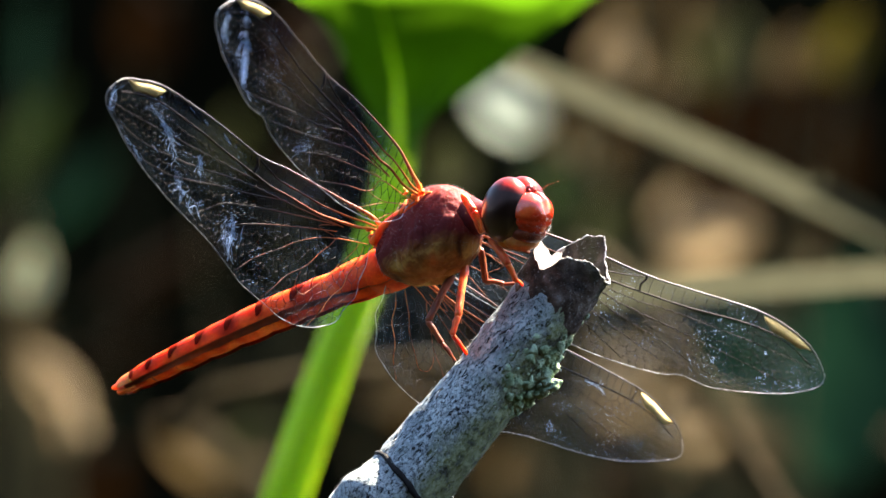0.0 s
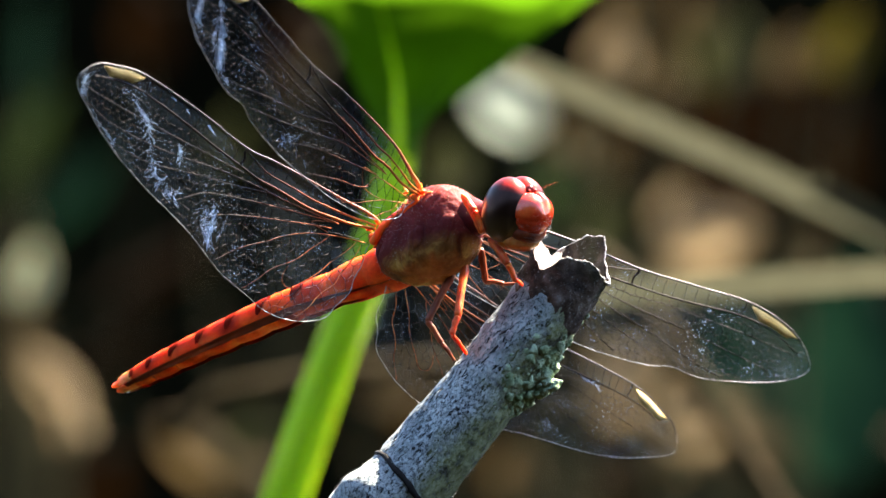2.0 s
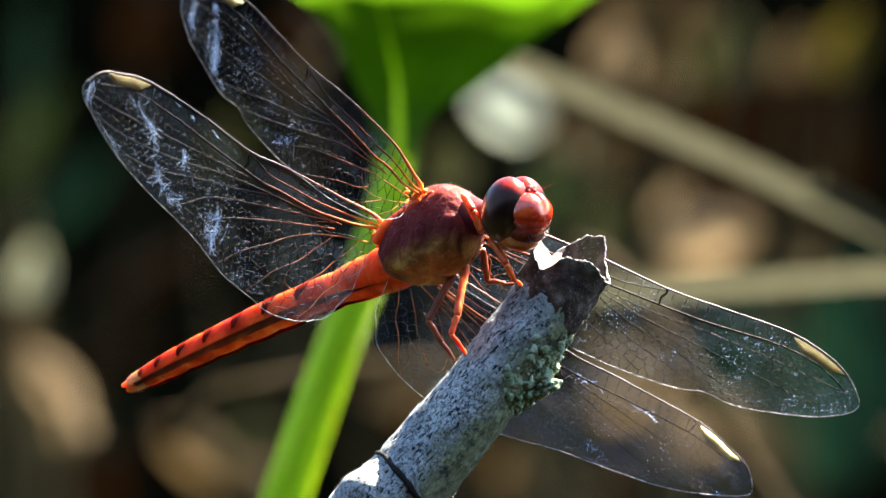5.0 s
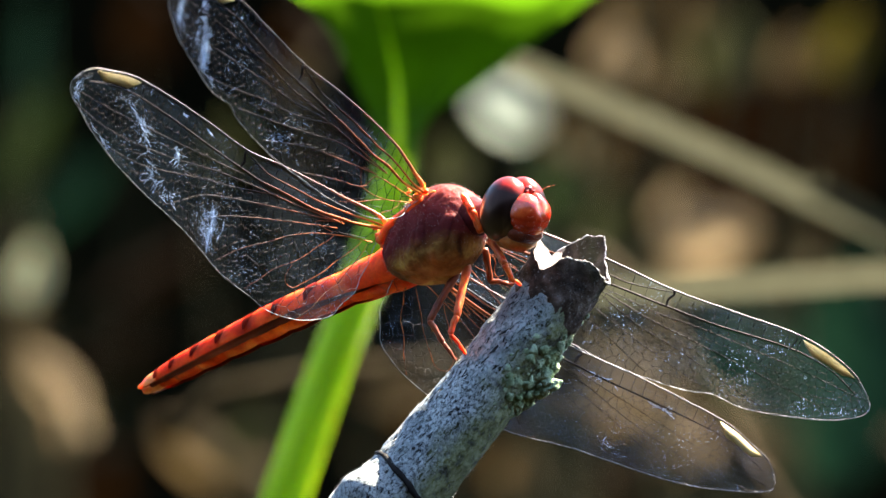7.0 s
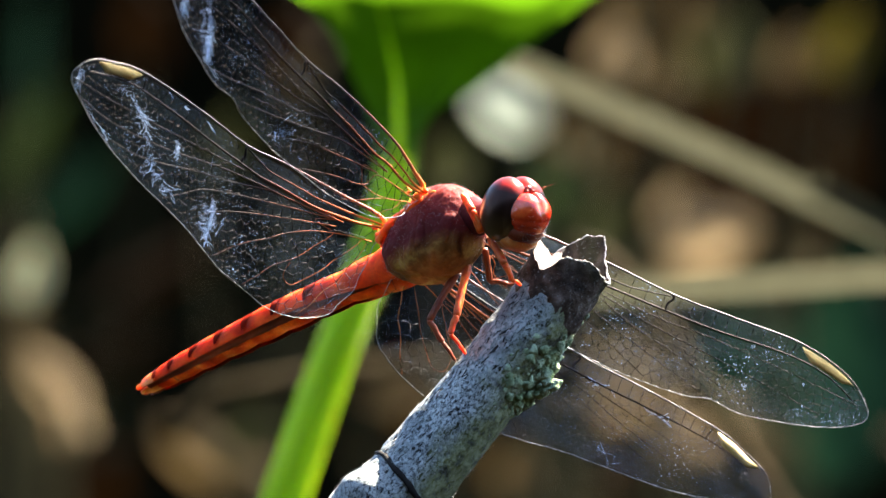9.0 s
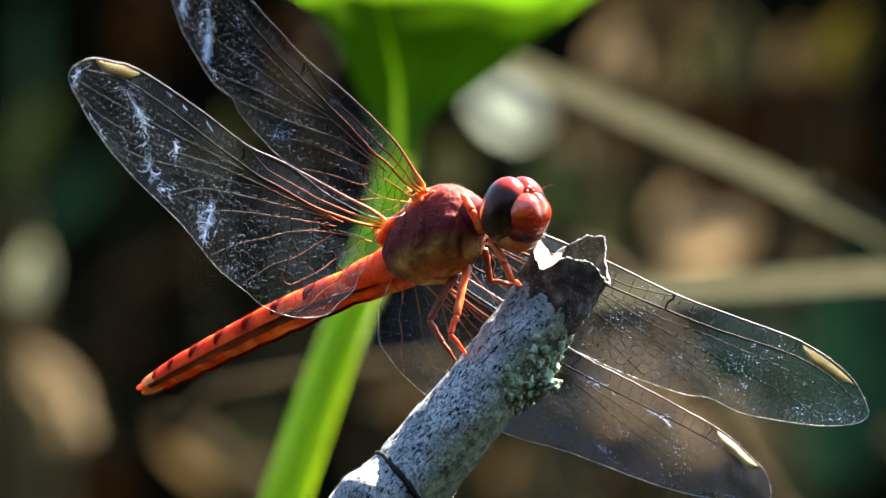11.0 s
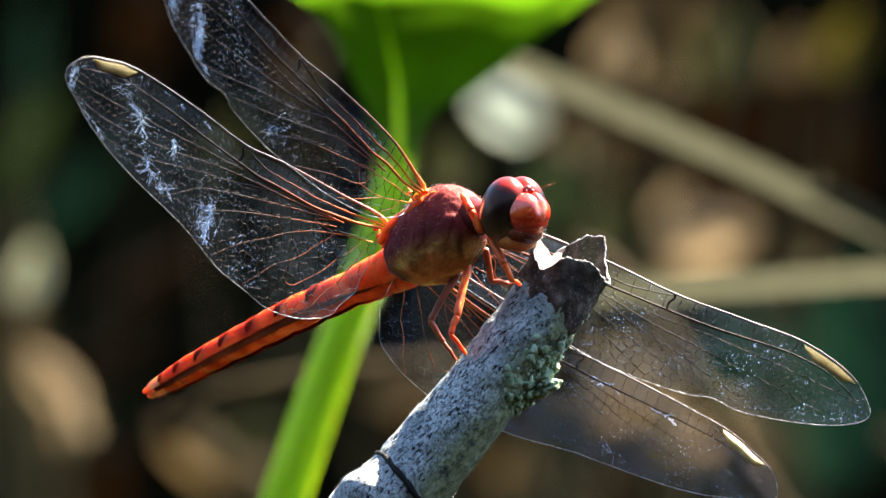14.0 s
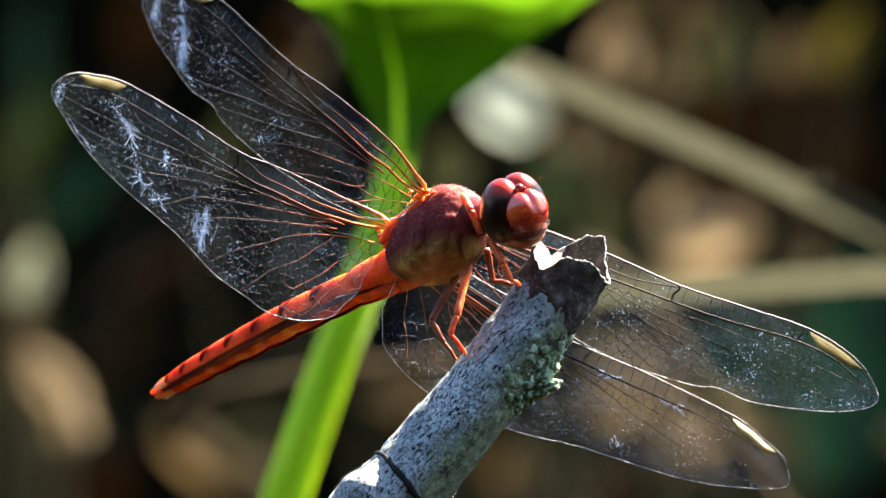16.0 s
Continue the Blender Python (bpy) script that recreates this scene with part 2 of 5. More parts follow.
M_LEAF = plain("green_leaf_blade", [(0.3, (0.04092, 0.1057, 0.00407)), (0.55, (0.05797, 0.1398, 0.00616)), (0.8, (0.08184, 0.1773, 0.00957))], 30, 0.5, 0.2, 0.25, 0.6, (1.0, 0.95, 0.5))
M_STEM = plain("green_stem", [(0.3, (0.2604, 0.434, 0.00875)), (0.55, (0.4014, 0.5642, 0.01295)), (0.8, (0.5208, 0.651, 0.03255))], 12, 0.5, 0.1, 0.08)
for socket, value in (("Subsurface Weight", 1.0), ("Subsurface Radius", (1.0, 1.0, 0.25)), ("Subsurface Scale", 0.004)):
    M_STEM.node_tree.nodes["Principled BSDF"].inputs[socket].default_value = value
M_BLADE = plain("dry_grass_blade", [(0.3, (0.05497, 0.05345, 0.03145)), (0.55, (0.07485, 0.07342, 0.04455)), (0.8, (0.09649, 0.09531, 0.06028))], 14, 0.8, 0.2, 0.04, 0.5)
M_STRAW = plain("dry_grass_straw", [(0.3, (0.03564, 0.03078, 0.01188)), (0.55, (0.05292, 0.0459, 0.01836)), (0.8, (0.0729, 0.06372, 0.02808))], 14, 0.8, 0.2, 0.08)
# reed albedo is lowered to look shaded; nothing shades it
M_REED = plain("tan_reed_painted_shade", [(0.3, (0.024, 0.0156, 0.0048)), (0.55, (0.0384, 0.0252, 0.00776)), (0.8, (0.054, 0.036, 0.012))], 14, 0.8, 0.2, 0.05)
# near-black albedo: the shade of the hollow is put into the soil colour
M_SOIL = plain("shade_darkened_soil", [(0.3, (0.001369, 0.001309, 0.0006545)), (0.55, (0.00363, 0.003273, 0.001428)), (0.8, (0.009282, 0.007497, 0.002856))], 60, 0.95, 2.0, 0.0)
M_DOWN = plain("pale_green_down", [(0.3, (0.20, 0.26, 0.09)), (0.8, (0.34, 0.40, 0.18))], 1.0, 0.7, 0.0, 0.1)
M_HAIR = plain("pale_hair", [(0.3, (0.5, 0.45, 0.4)), (0.8, (0.8, 0.75, 0.7))], 1.0, 0.6, 0.0)


# ---- mesh helpers: all shapes are given in millimetres ----
def mesh_of(name, verts, faces, mat, smooth=True):
    me = bpy.data.meshes.new(name)
    me.from_pydata([tuple(c * 0.001 for c in v) for v in verts], [], faces)
    me.materials.append(mat)
    bm = bmesh.new()
    bm.from_mesh(me)
    bmesh.ops.recalc_face_normals(bm, faces=bm.faces)
    bm.to_mesh(me)
    bm.free()
    if smooth:
        me.polygons.foreach_set("use_smooth", [True] * len(me.polygons))
    me.update()
    return me


def part(name, shape, mat, parent=None, label="", smooth=True):
    """One mesh object out of (verts, faces), under a thing or a part."""
    ob = new(name, mesh_of(name, shape[0], shape[1], mat, smooth))
    if parent is not None:
        ob.parent = parent
    return tagged(ob, label)


def joined(*shapes):
    v, f = [], []
    for sv, sf in shapes:
        k = len(v)
        v += list(sv)
        f += [tuple(i + k for i in q) for q in sf]
    return v, f


def moved(shape, m):
    return [tuple(m @ Vector(p)) for p in shape[0]], shape[1]


def catmull(pts, per, closed=False):
    """A smooth line through the points."""
    p = [np.array(q, float) for q in pts]
    n, out = len(p), []
    for i in range(n if closed else n - 1):
        if closed:
            a, b, c, d = p[i - 1], p[i], p[(i + 1) % n], p[(i + 2) % n]
        else:
            a, b, c, d = p[max(i - 1, 0)], p[i], p[i + 1], p[min(i + 2, n - 1)]
        for j in range(per):
            t = j / per
            out.append(0.5 * (2 * b + (c - a) * t + (2 * a - 5 * b + 4 * c - d) * t * t + (3 * b - a - 3 * c + d) * t ** 3))
    if not closed:
        out.append(p[-1])
    return out


def tube(path, radii, sides=16, squash=1.0, up=(0, 0, 1), rough=0.0, size=1.0, cap=True):
    """A tube along a line: radii per point, squash for a flattened section, rough for uneven skin."""
    path = [Vector(q) for q in path]
    v, f = [], []
    up = Vector(up)
    for i, c in enumerate(path):
        d = (path[min(i + 1, len(path) - 1)] - path[max(i - 1, 0)]).normalized()
        s = d.cross(up).normalized()
        u = s.cross(d)
        r = radii[i] if hasattr(radii, "__len__") else radii
        for k in range(sides):
            a = 2 * math.pi * k / sides
            q = c + s * (math.cos(a) * r * squash) + u * (math.sin(a) * r)
            if rough:
                o = (q - c).normalized()
                q += o * rough * (noise.noise(q / size) + 0.5 * noise.noise(q / size * 2.7))
            v.append(tuple(q))
    for i in range(len(path) - 1):
        for k in range(sides):
            a, b = i * sides + k, i * sides + (k + 1) % sides
            f.append((a, b, b + sides, a + sides))
    if cap:
        f.append(tuple(range(sides - 1, -1, -1)))
        f.append(tuple(range((len(path) - 1) * sides, len(path) * sides)))
    return v, f


def ball(c, r, rings=14, sides=20, rough=0.0, size=1.0, axes=None):
    """An ellipsoid with centre c and three radii, on the given axes."""
    r = r if hasattr(r, "__len__") else (r, r, r)
    ax = axes or (Vector((1, 0, 0)), Vector((0, 1, 0)), Vector((0, 0, 1)))
    c = Vector(c)
    v, f = [], []
    for i in range(rings + 1):
        th = math.pi * i / rings
        for k in range(sides):
            a = 2 * math.pi * k / sides
            d = (math.sin(th) * math.cos(a), math.sin(th) * math.sin(a), math.cos(th))
            q = c + ax[0] * (d[0] * r[0]) + ax[1] * (d[1] * r[1]) + ax[2] * (d[2] * r[2])
            if rough:
                q += (q - c).normalized() * rough * noise.noise(q / size)
            v.append(tuple(q))
    for i in range(rings):
        for k in range(sides):
            a, b = i * sides + k, i * sides + (k + 1) % sides
            f.append((a, a + sides, b + sides, b))
    return v, f


def rods(segments):
    """Thin three-sided rods: a list of (start, end, r0, r1)."""
    v, f = [], []
    for a, b, r0, r1 in segments:
        a, b = Vector(a), Vector(b)
        d = b - a
        if d.length < 1e-6:
            continue
        d.normalize()
        s = d.cross(Vector((0.21, 0.13, 0.97)))
        s = s.normalized() if s.length > 1e-4 else Vector((1, 0, 0))
        u = s.cross(d)
        k = len(v)
        for c, r in ((a, r0), (b, r1)):
            for j in range(3):
                w = 2 * math.pi * j / 3 + math.pi / 2
                v.append(tuple(c + s * (math.cos(w) * r) + u * (math.sin(w) * r)))
        for j in range(3):
            e = (j + 1) % 3
            f.append((k + j, k + e, k + 3 + e, k + 3 + j))
        f += [(k + 2, k + 1, k), (k + 3, k + 4, k + 5)]
    return v, f


# ---- ground: a hollow before a steep earth bank, an unseen bank added behind the camera, then level to the horizon ----
def ground_height(x, y):
    bank = 2.3 * max(0.0, min(y, 2.65) - 2.05 - 0.05 * noise.noise(Vector((x * 1.7, 0, 0))))
    # unseen bank behind the camera, added to block the bright low sky
    bank += 2.4 * max(0.0, -1.9 - max(y, -2.7) - 0.05 * noise.noise(Vector((x * 1.3, 4, 0))))
    lump = 0.02 * noise.noise(Vector((x * 2.3, y * 2.3, 0))) + 0.014 * noise.noise(Vector((x * 9, y * 9, 3)))
    return bank + (lump if abs(x) < 12 and abs(y) < 12 else 0.0)


def ground():
    xs = [-4000, -800, -150, -40, -12, -6, -3] + [i * 0.06 for i in range(-25, 26)] + [3, 6, 12, 40, 150, 800, 4000]
    ys = [-4000, -800, -150, -40, -12, -5, -3.4, -2.9, -2.7, -2.5, -2.3, -2.1, -1.9, -1.7, -1, -0.5, 0, 0.5] + [0.9 + i * 0.04 for i in range(54)] + [3.4, 4, 5, 6, 9, 15, 40, 150, 800, 4000]
    v = [(x * 1000, y * 1000, ground_height(x, y) * 1000) for y in ys for x in xs]
    w = len(xs)
    f = [(j * w + i, j * w + i + 1, (j + 1) * w + i + 1, (j + 1) * w + i) for j in range(len(ys) - 1) for i in range(w - 1)]
    ob = part("ground", (v, f), M_SOIL, None, "woodland soil darkened for shade, in a hollow; bank behind the camera added")
    tagged(ob, category="ground", kind="structure")


ground()


# ---- the perch: a broken, lichened stick ----
def perch():
    root = new("perch_stick")
    axis = [(-8.94, -2.00, 425.70), (-5.75, -2.00, 429.61), (-3.35, -2.00, 432.48), (-1.04, -2.00, 435.27), (1.24, -2.00, 437.99), (3.11, -2.00, 440.38), (4.83, -2.00, 442.66), (6.43, -2.00, 444.77), (7.62, -2.00, 446.45)]
    way = (Vector(axis[0]) - Vector(axis[2])).normalized()
    reach = (axis[0][2] + 6) / -way.z
    low = [tuple(Vector(axis[0]) + way * (reach * k)) for k in (1.0, 0.75, 0.5, 0.3, 0.15, 0.06, 0.02)]
    line = catmull(low + axis, 14)
    n = len(line)
    widths = np.interp(np.arange(n), [0, n - 80, n - 45, n - 1], [3.6, 3.05, 2.72, 2.66])
    scar = Vector((-3.35, -2.00, 432.48))
    rad = []
    for r, q in zip(widths, line):
        below = (scar - Vector(q)).dot((Vector(axis[8]) - Vector(axis[0])).normalized())
        rad.append(r + 0.42 * min(1, max(0, (below + 0.6) / 2.2)) - 0.25 * min(1, max(0, (below - 3) / 30)))
    skin, quads = tube(line, rad, 96, 1.0, (0, 1, 0), 0.15, 1.3)
    knob = Vector((-5.60, -4.40, 432.60))
    for i, q in enumerate(skin):
        q = Vector(q)
        push = 1.9 * math.exp(-((q - knob).length / 1.75) ** 2)
        if push > 0.01:
            skin[i] = tuple(q + Vector((-0.38, -0.70, 0.45)) * push)
    bark = part("bark", (skin, quads), M_BARK, root)
    rng = random.Random(21)
    fuzz = []
    for i in range(4200):
        k = rng.randrange(len(skin) - 96 * 110, len(skin))
        q = Vector(skin[k]) + Vector((rng.uniform(-.15, .15), rng.uniform(-.15, .15), rng.uniform(-.15, .15)))
        c = Vector(line[k // 96])
        o = ((q - c).normalized() + Vector((rng.uniform(-.6, .6), rng.uniform(-.6, .6), rng.uniform(-.6, .6)))).normalized()
        fuzz.append((q - o * 0.05, q + o * rng.uniform(0.01, 0.04), 0.016, 0.008))
    tagged(part("bark_fuzz", rods(fuzz), M_HAIR, bark), kind="stuff")
    # dark seam round the stick above the swelling
    q0, d0 = Vector((-2.71, -2.00, 432.96)), (Vector(axis[4]) - Vector(axis[2])).normalized()
    s0 = d0.cross(Vector((0, 1, 0))).normalized()
    ring = [tuple(q0 + d0 * (0.9 * math.cos(a + 0.6) + 0.15 * noise.noise(Vector((a * 2, 0, 0)))) + s0 * (math.cos(a) * 3.12) + Vector((0, 1, 0)) * (math.sin(a) * 3.12)) for a in [math.pi * 2 * k / 40 for k in range(41)]]
    ring = [tuple(Vector(q) + Vector((-0.38, -0.70, 0.45)) * 1.9 * math.exp(-((Vector(q) - knob).length / 1.75) ** 2)) for q in ring]
    part("bark_seam", tube(ring, 0.22, 8, 1.0, (0, 1, 0), 0.12, 0.6), M_SEAM, bark, "black split in the bark")
    # ragged end, coloured dark partly for its backlit shade, with the bare wood showing inside
    base, tip = Vector((7.62, -2.00, 446.45)), Vector((9.10, -2.00, 449.04))
    d = (tip - base).normalized()
    side = d.cross(Vector((0, 1, 0))).normalized()
    away = Vector((0, 1, 0))
    turn_at = [0, 30, 60, 90, 112, 130, 150, 165, 180, 210, 250, 280, 305, 335, 360]
    high = [3.1, 3.3, 2.7, 5.2, 5.7, 4.4, 3.5, 3.2, 2.9, 3.1, 3.6, 3.1, 1.4, 2.2, 3.1]
    v, f = [], []
    n, rings = 108, 18
    for i in range(rings + 1):
        for k in range(n):
            a = 2 * math.pi * k / n
            rim = float(np.interp(math.degrees(a), turn_at, high)) + 0.22 * noise.noise(Vector((5 * math.cos(a), 5 * math.sin(a), 7)))
            low_end = -0.5 - 1.5 * math.exp(-((math.degrees(a) - 205) / 32) ** 2) + 0.5 * noise.noise(Vector((1.5 * math.cos(a), 1.5 * math.sin(a), 2))) + 0.7 * noise.noise(Vector((5 * math.cos(a), 5 * math.sin(a), 4))) + 0.35 * noise.noise(Vector((14 * math.cos(a), 14 * math.sin(a), 4)))
            h = low_end + (rim - low_end) * i / rings
            r = 2.74 + 0.07 * max(0, h) + 0.24 * noise.noise(Vector((2.2 * math.cos(a), 2.2 * math.sin(a), h * 0.8))) + 0.16 * noise.noise(Vector((6 * math.cos(a), 6 * math.sin(a), h * 2)))
            r -= 0.25 * max(0, 1 - i / 3)
            v.append(tuple(base + d * h + side * (math.cos(a) * r) + away * (math.sin(a) * r)))
    for i in range(rings):
        for k in range(n):
            a, b = i * n + k, i * n + (k + 1) % n
            f.append((a, b, b + n, a + n))
    top = [Vector(v[rings * n + k]) for k in range(n)]
    collar = part("broken_end", (v, f), M_BROKEN_SHADE, root, "ragged broken brown end of the stick, darkened partly for shade")
    rng = random.Random(31)
    edge = [top[k].lerp(top[(k + 1) % n], q / 4) for k in range(int(n * 0.16), int(n * 0.92)) for q in range(4)]
    edge = [q + Vector((noise.noise(q * 9), noise.noise(q * 9 + Vector((5, 0, 0))), noise.noise(q * 9 + Vector((0, 5, 0))))) * 0.06 for q in edge]
    thick = [max(0.008, 0.035 + 0.05 * noise.noise(q * 3.1) + 0.04 * noise.noise(q * 11) + 0.05 * math.exp(-((i / len(edge) - 0.42) / 0.13) ** 2)) for i, q in enumerate(edge)]
    tagged(part("rim_crust", tube(edge, thick, 7, 1.0, (0.3, 1, 0.2), 0.03, 0.05), M_CRUST, collar, "white crust along the torn rim"), kind="stuff")
    wv, wf = [], []
    for j in range(9):
        t = j / 8
        for k in range(n):
            q = top[k]
            h = (q - base).dot(d)
            e = q - base - d * h
            hh = h + (2.1 - h) * min(1, t * (7.0 if 0.20 * n < k < 0.52 * n else 2.2)) + 0.18 * noise.noise(q * 1.5 + Vector((0, 0, t * 3))) * (t > 0)
            wv.append(tuple(base + d * hh + e * (1 - t) * (0.985 if j else 1.0)))
    for j in range(8):
        for k in range(n):
            a, b = j * n + k, j * n + (k + 1) % n
            wf.append((a, b, b + n, a + n))
    open_side = [q for q in wf if (q[0] % n) > n * 0.52 or (q[0] % n) < n * 0.20]
    rest = [q for q in wf if q not in set(open_side)]
    part("hollow", (wv, rest), M_BROKEN_SHADE, root)
    part("bare_wood", (wv, open_side), M_WOOD, root, "pale bare wood inside the broken end")
    rng = random.Random(4)
    lumps = []
    line_at = [((8.02, -2.00, 446.85), 0.08), ((5.63, -2.00, 443.65), 1.0), ((4.23, -2.00, 441.86), 1.0), ((3.11, -2.00, 440.38), 0.5)]
    for i in range(520):
        (cx, share) = rng.choice(line_at)
        if rng.random() > share:
            continue
        t, a = rng.uniform(-0.9, 0.9), math.pi + abs(rng.gauss(0, 0.55)) * (1 if rng.random() < 0.75 else -0.6)
        o = s0 * math.cos(a) + away * math.sin(a)
        z = rng.uniform(0.08, 0.16) if rng.random() < 0.7 else rng.uniform(0.2, 0.38)
        lumps.append(ball(Vector(cx) + d0 * t + o * 2.70, (z * 0.5, z * rng.uniform(0.8, 1.3), z), 7, 10, z * 0.7, 0.16, (o, o.cross(d0), d0)))
    for cx, many, out in (((4.35, -2.00, 441.86), 44, 0.7), ((5.35, -2.00, 443.18), 34, 0.55), ((3.51, -2.00, 440.78), 16, 0.3), ((6.43, -2.00, 444.65), 12, 0.2)):
        for i in range(many):
            a, t, reach = math.pi + rng.gauss(0, 0.30), rng.gauss(0, 0.6), 2.62 + out * abs(rng.gauss(0, 0.55))
            o = s0 * math.cos(a) + away * math.sin(a)
            z = rng.uniform(0.16, 0.46)
            lumps.append(ball(Vector(cx) + d0 * t + o * reach, (z * 0.65, z * rng.uniform(0.8, 1.2), z), 10, 14, z * 0.8, 0.2, (o, o.cross(d0), d0)))
    part("lichen_crust", joined(*lumps), M_LICHEN, root, "grey-green crusty lichen clumps")
    tagged(root, "pale grey lichened stick with a dark broken end", "stick")


perch()


# ---- the dragonfly ----
PIVOT = Vector((4.22, -4.20, 450.04))
BF, BL, BN = Vector((0.723, -0.603, 0.337)), Vector((0.689, 0.592, -0.418)), Vector((0.052, 0.535, 0.843))
dragonfly = new("dragonfly")
dragonfly.matrix_basis = Matrix.Translation(PIVOT * 0.001)
tagged(dragonfly, "scarlet dragonfly with clear wings clinging to the broken stick", "dragonfly")
BODY = Matrix((BF, BL, BN)).transposed().to_4x4()
CENTRE = Vector((-4.98, 4.20, 1.00))
TO_ROOT = Matrix.Translation(CENTRE) @ BODY


def thorax_material():
    """Wine red above, darkened down the flanks for shade, olive brown with darker seams on the lower sides, orange
    underneath.
    """
    m, n, l, b = material("thorax_chitin", 0.6, 0.05)
    v = coords(n, l)
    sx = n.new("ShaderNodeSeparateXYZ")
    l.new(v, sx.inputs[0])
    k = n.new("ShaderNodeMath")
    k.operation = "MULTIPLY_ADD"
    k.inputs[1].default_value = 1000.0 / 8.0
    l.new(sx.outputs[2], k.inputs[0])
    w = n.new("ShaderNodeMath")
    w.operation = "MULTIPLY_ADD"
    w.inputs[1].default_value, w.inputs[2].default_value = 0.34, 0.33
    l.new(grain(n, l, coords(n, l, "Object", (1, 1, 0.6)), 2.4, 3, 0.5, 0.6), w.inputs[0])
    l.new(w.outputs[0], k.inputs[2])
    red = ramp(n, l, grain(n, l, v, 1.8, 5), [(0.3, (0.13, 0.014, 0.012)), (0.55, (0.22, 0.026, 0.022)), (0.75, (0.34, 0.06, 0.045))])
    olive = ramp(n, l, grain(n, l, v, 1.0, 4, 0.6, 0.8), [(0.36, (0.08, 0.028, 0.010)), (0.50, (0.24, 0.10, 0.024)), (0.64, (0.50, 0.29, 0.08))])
    # the red darkens downwards: flank shade put into the colour
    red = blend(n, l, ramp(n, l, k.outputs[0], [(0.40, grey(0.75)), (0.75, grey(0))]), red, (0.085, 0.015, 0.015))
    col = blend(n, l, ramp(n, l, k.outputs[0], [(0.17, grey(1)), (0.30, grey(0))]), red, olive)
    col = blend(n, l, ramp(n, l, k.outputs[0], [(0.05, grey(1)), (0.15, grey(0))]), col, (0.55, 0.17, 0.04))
    fine = grain(n, l, v, 0.14, 3)
    col = blend(n, l, 0.4, col, ramp(n, l, fine, [(0.3, grey(0.4)), (0.7, grey(1))]), "MULTIPLY")
    l.new(col, b.inputs["Base Color"])
    b.inputs["Subsurface Weight"].default_value = 0.4
    b.inputs["Subsurface Radius"].default_value = (1.0, 0.3, 0.1)
    b.inputs["Subsurface Scale"].default_value = 0.0007
    relief(n, l, b, fine, 0.06)
    return m


def thorax_skin(t, a, lift=0.0):
    """A point of the thorax wall: t from the waist to the neck, a round the section."""
    x = (4.5 if t > 0 else 4.15) * t
    w = max(0.0, 1 - abs(t) ** (2.6 if t > 0 else 1.8)) ** 0.5
    y, z = math.cos(a), math.sin(a)
    p = 2.5
    g = (abs(y) ** p + abs(z) ** p) ** (-1 / p)
    y, z = y * g * 2.6 * w, z * g * 3.7 * w
    if z > 0:
        e = min(1, max(0, (t + 1.0) / 1.45))
        z *= 0.48 + 0.37 * e * e * (3 - 2 * e)
    else:
        z *= 0.95 + 0.04 * t + 0.10 * min(0, t + 0.25)
    z += 0.25 * t - 0.3 * t * t
    # seams between the side plates
    lean = x - 0.45 * z
    dent = sum(math.exp(-((lean - c + 0.25 * math.sin(z * 1.6 + c)) / 0.11) ** 2) for c in (-2.2, -0.1, 1.3, 2.3)) * min(1, abs(y) / 1.5)
    q = Vector((x, y, z))
    return q + q.normalized() * (0.14 * noise.noise(q * 0.9) + 0.05 * noise.noise(q * 1.9) + 0.02 * noise.noise(q * 4.5) - 0.09 * min(1.2, dent) + lift)


def side_plate(t0, t1, a0, a1, slant, swell):
    """A swollen plate on the wall of the thorax, rounded off to its edges."""
    v, f, n = [], [], 16
    for i in range(n + 1):
        for k in range(n + 1):
            p, q = 2 * i / n - 1, 2 * k / n - 1
            # a rounded outline
            p, q = p * math.sqrt(1 - 0.38 * q * q), q * math.sqrt(1 - 0.38 * p * p)
            far = min(1.0, max(abs(2 * i / n - 1), abs(2 * k / n - 1)))
            a = radians(a0 + (a1 - a0) * (q + 1) / 2)
            t = t0 + (t1 - t0) * (p + 1) / 2 + slant * q
            v.append(tuple(thorax_skin(t, a, swell * (1 - far ** 3) - 0.05 * far ** 6)))
    f = [(i * (n + 1) + k, i * (n + 1) + k + 1, (i + 1) * (n + 1) + k + 1, (i + 1) * (n + 1) + k) for i in range(n) for k in range(n)]
    return v, f


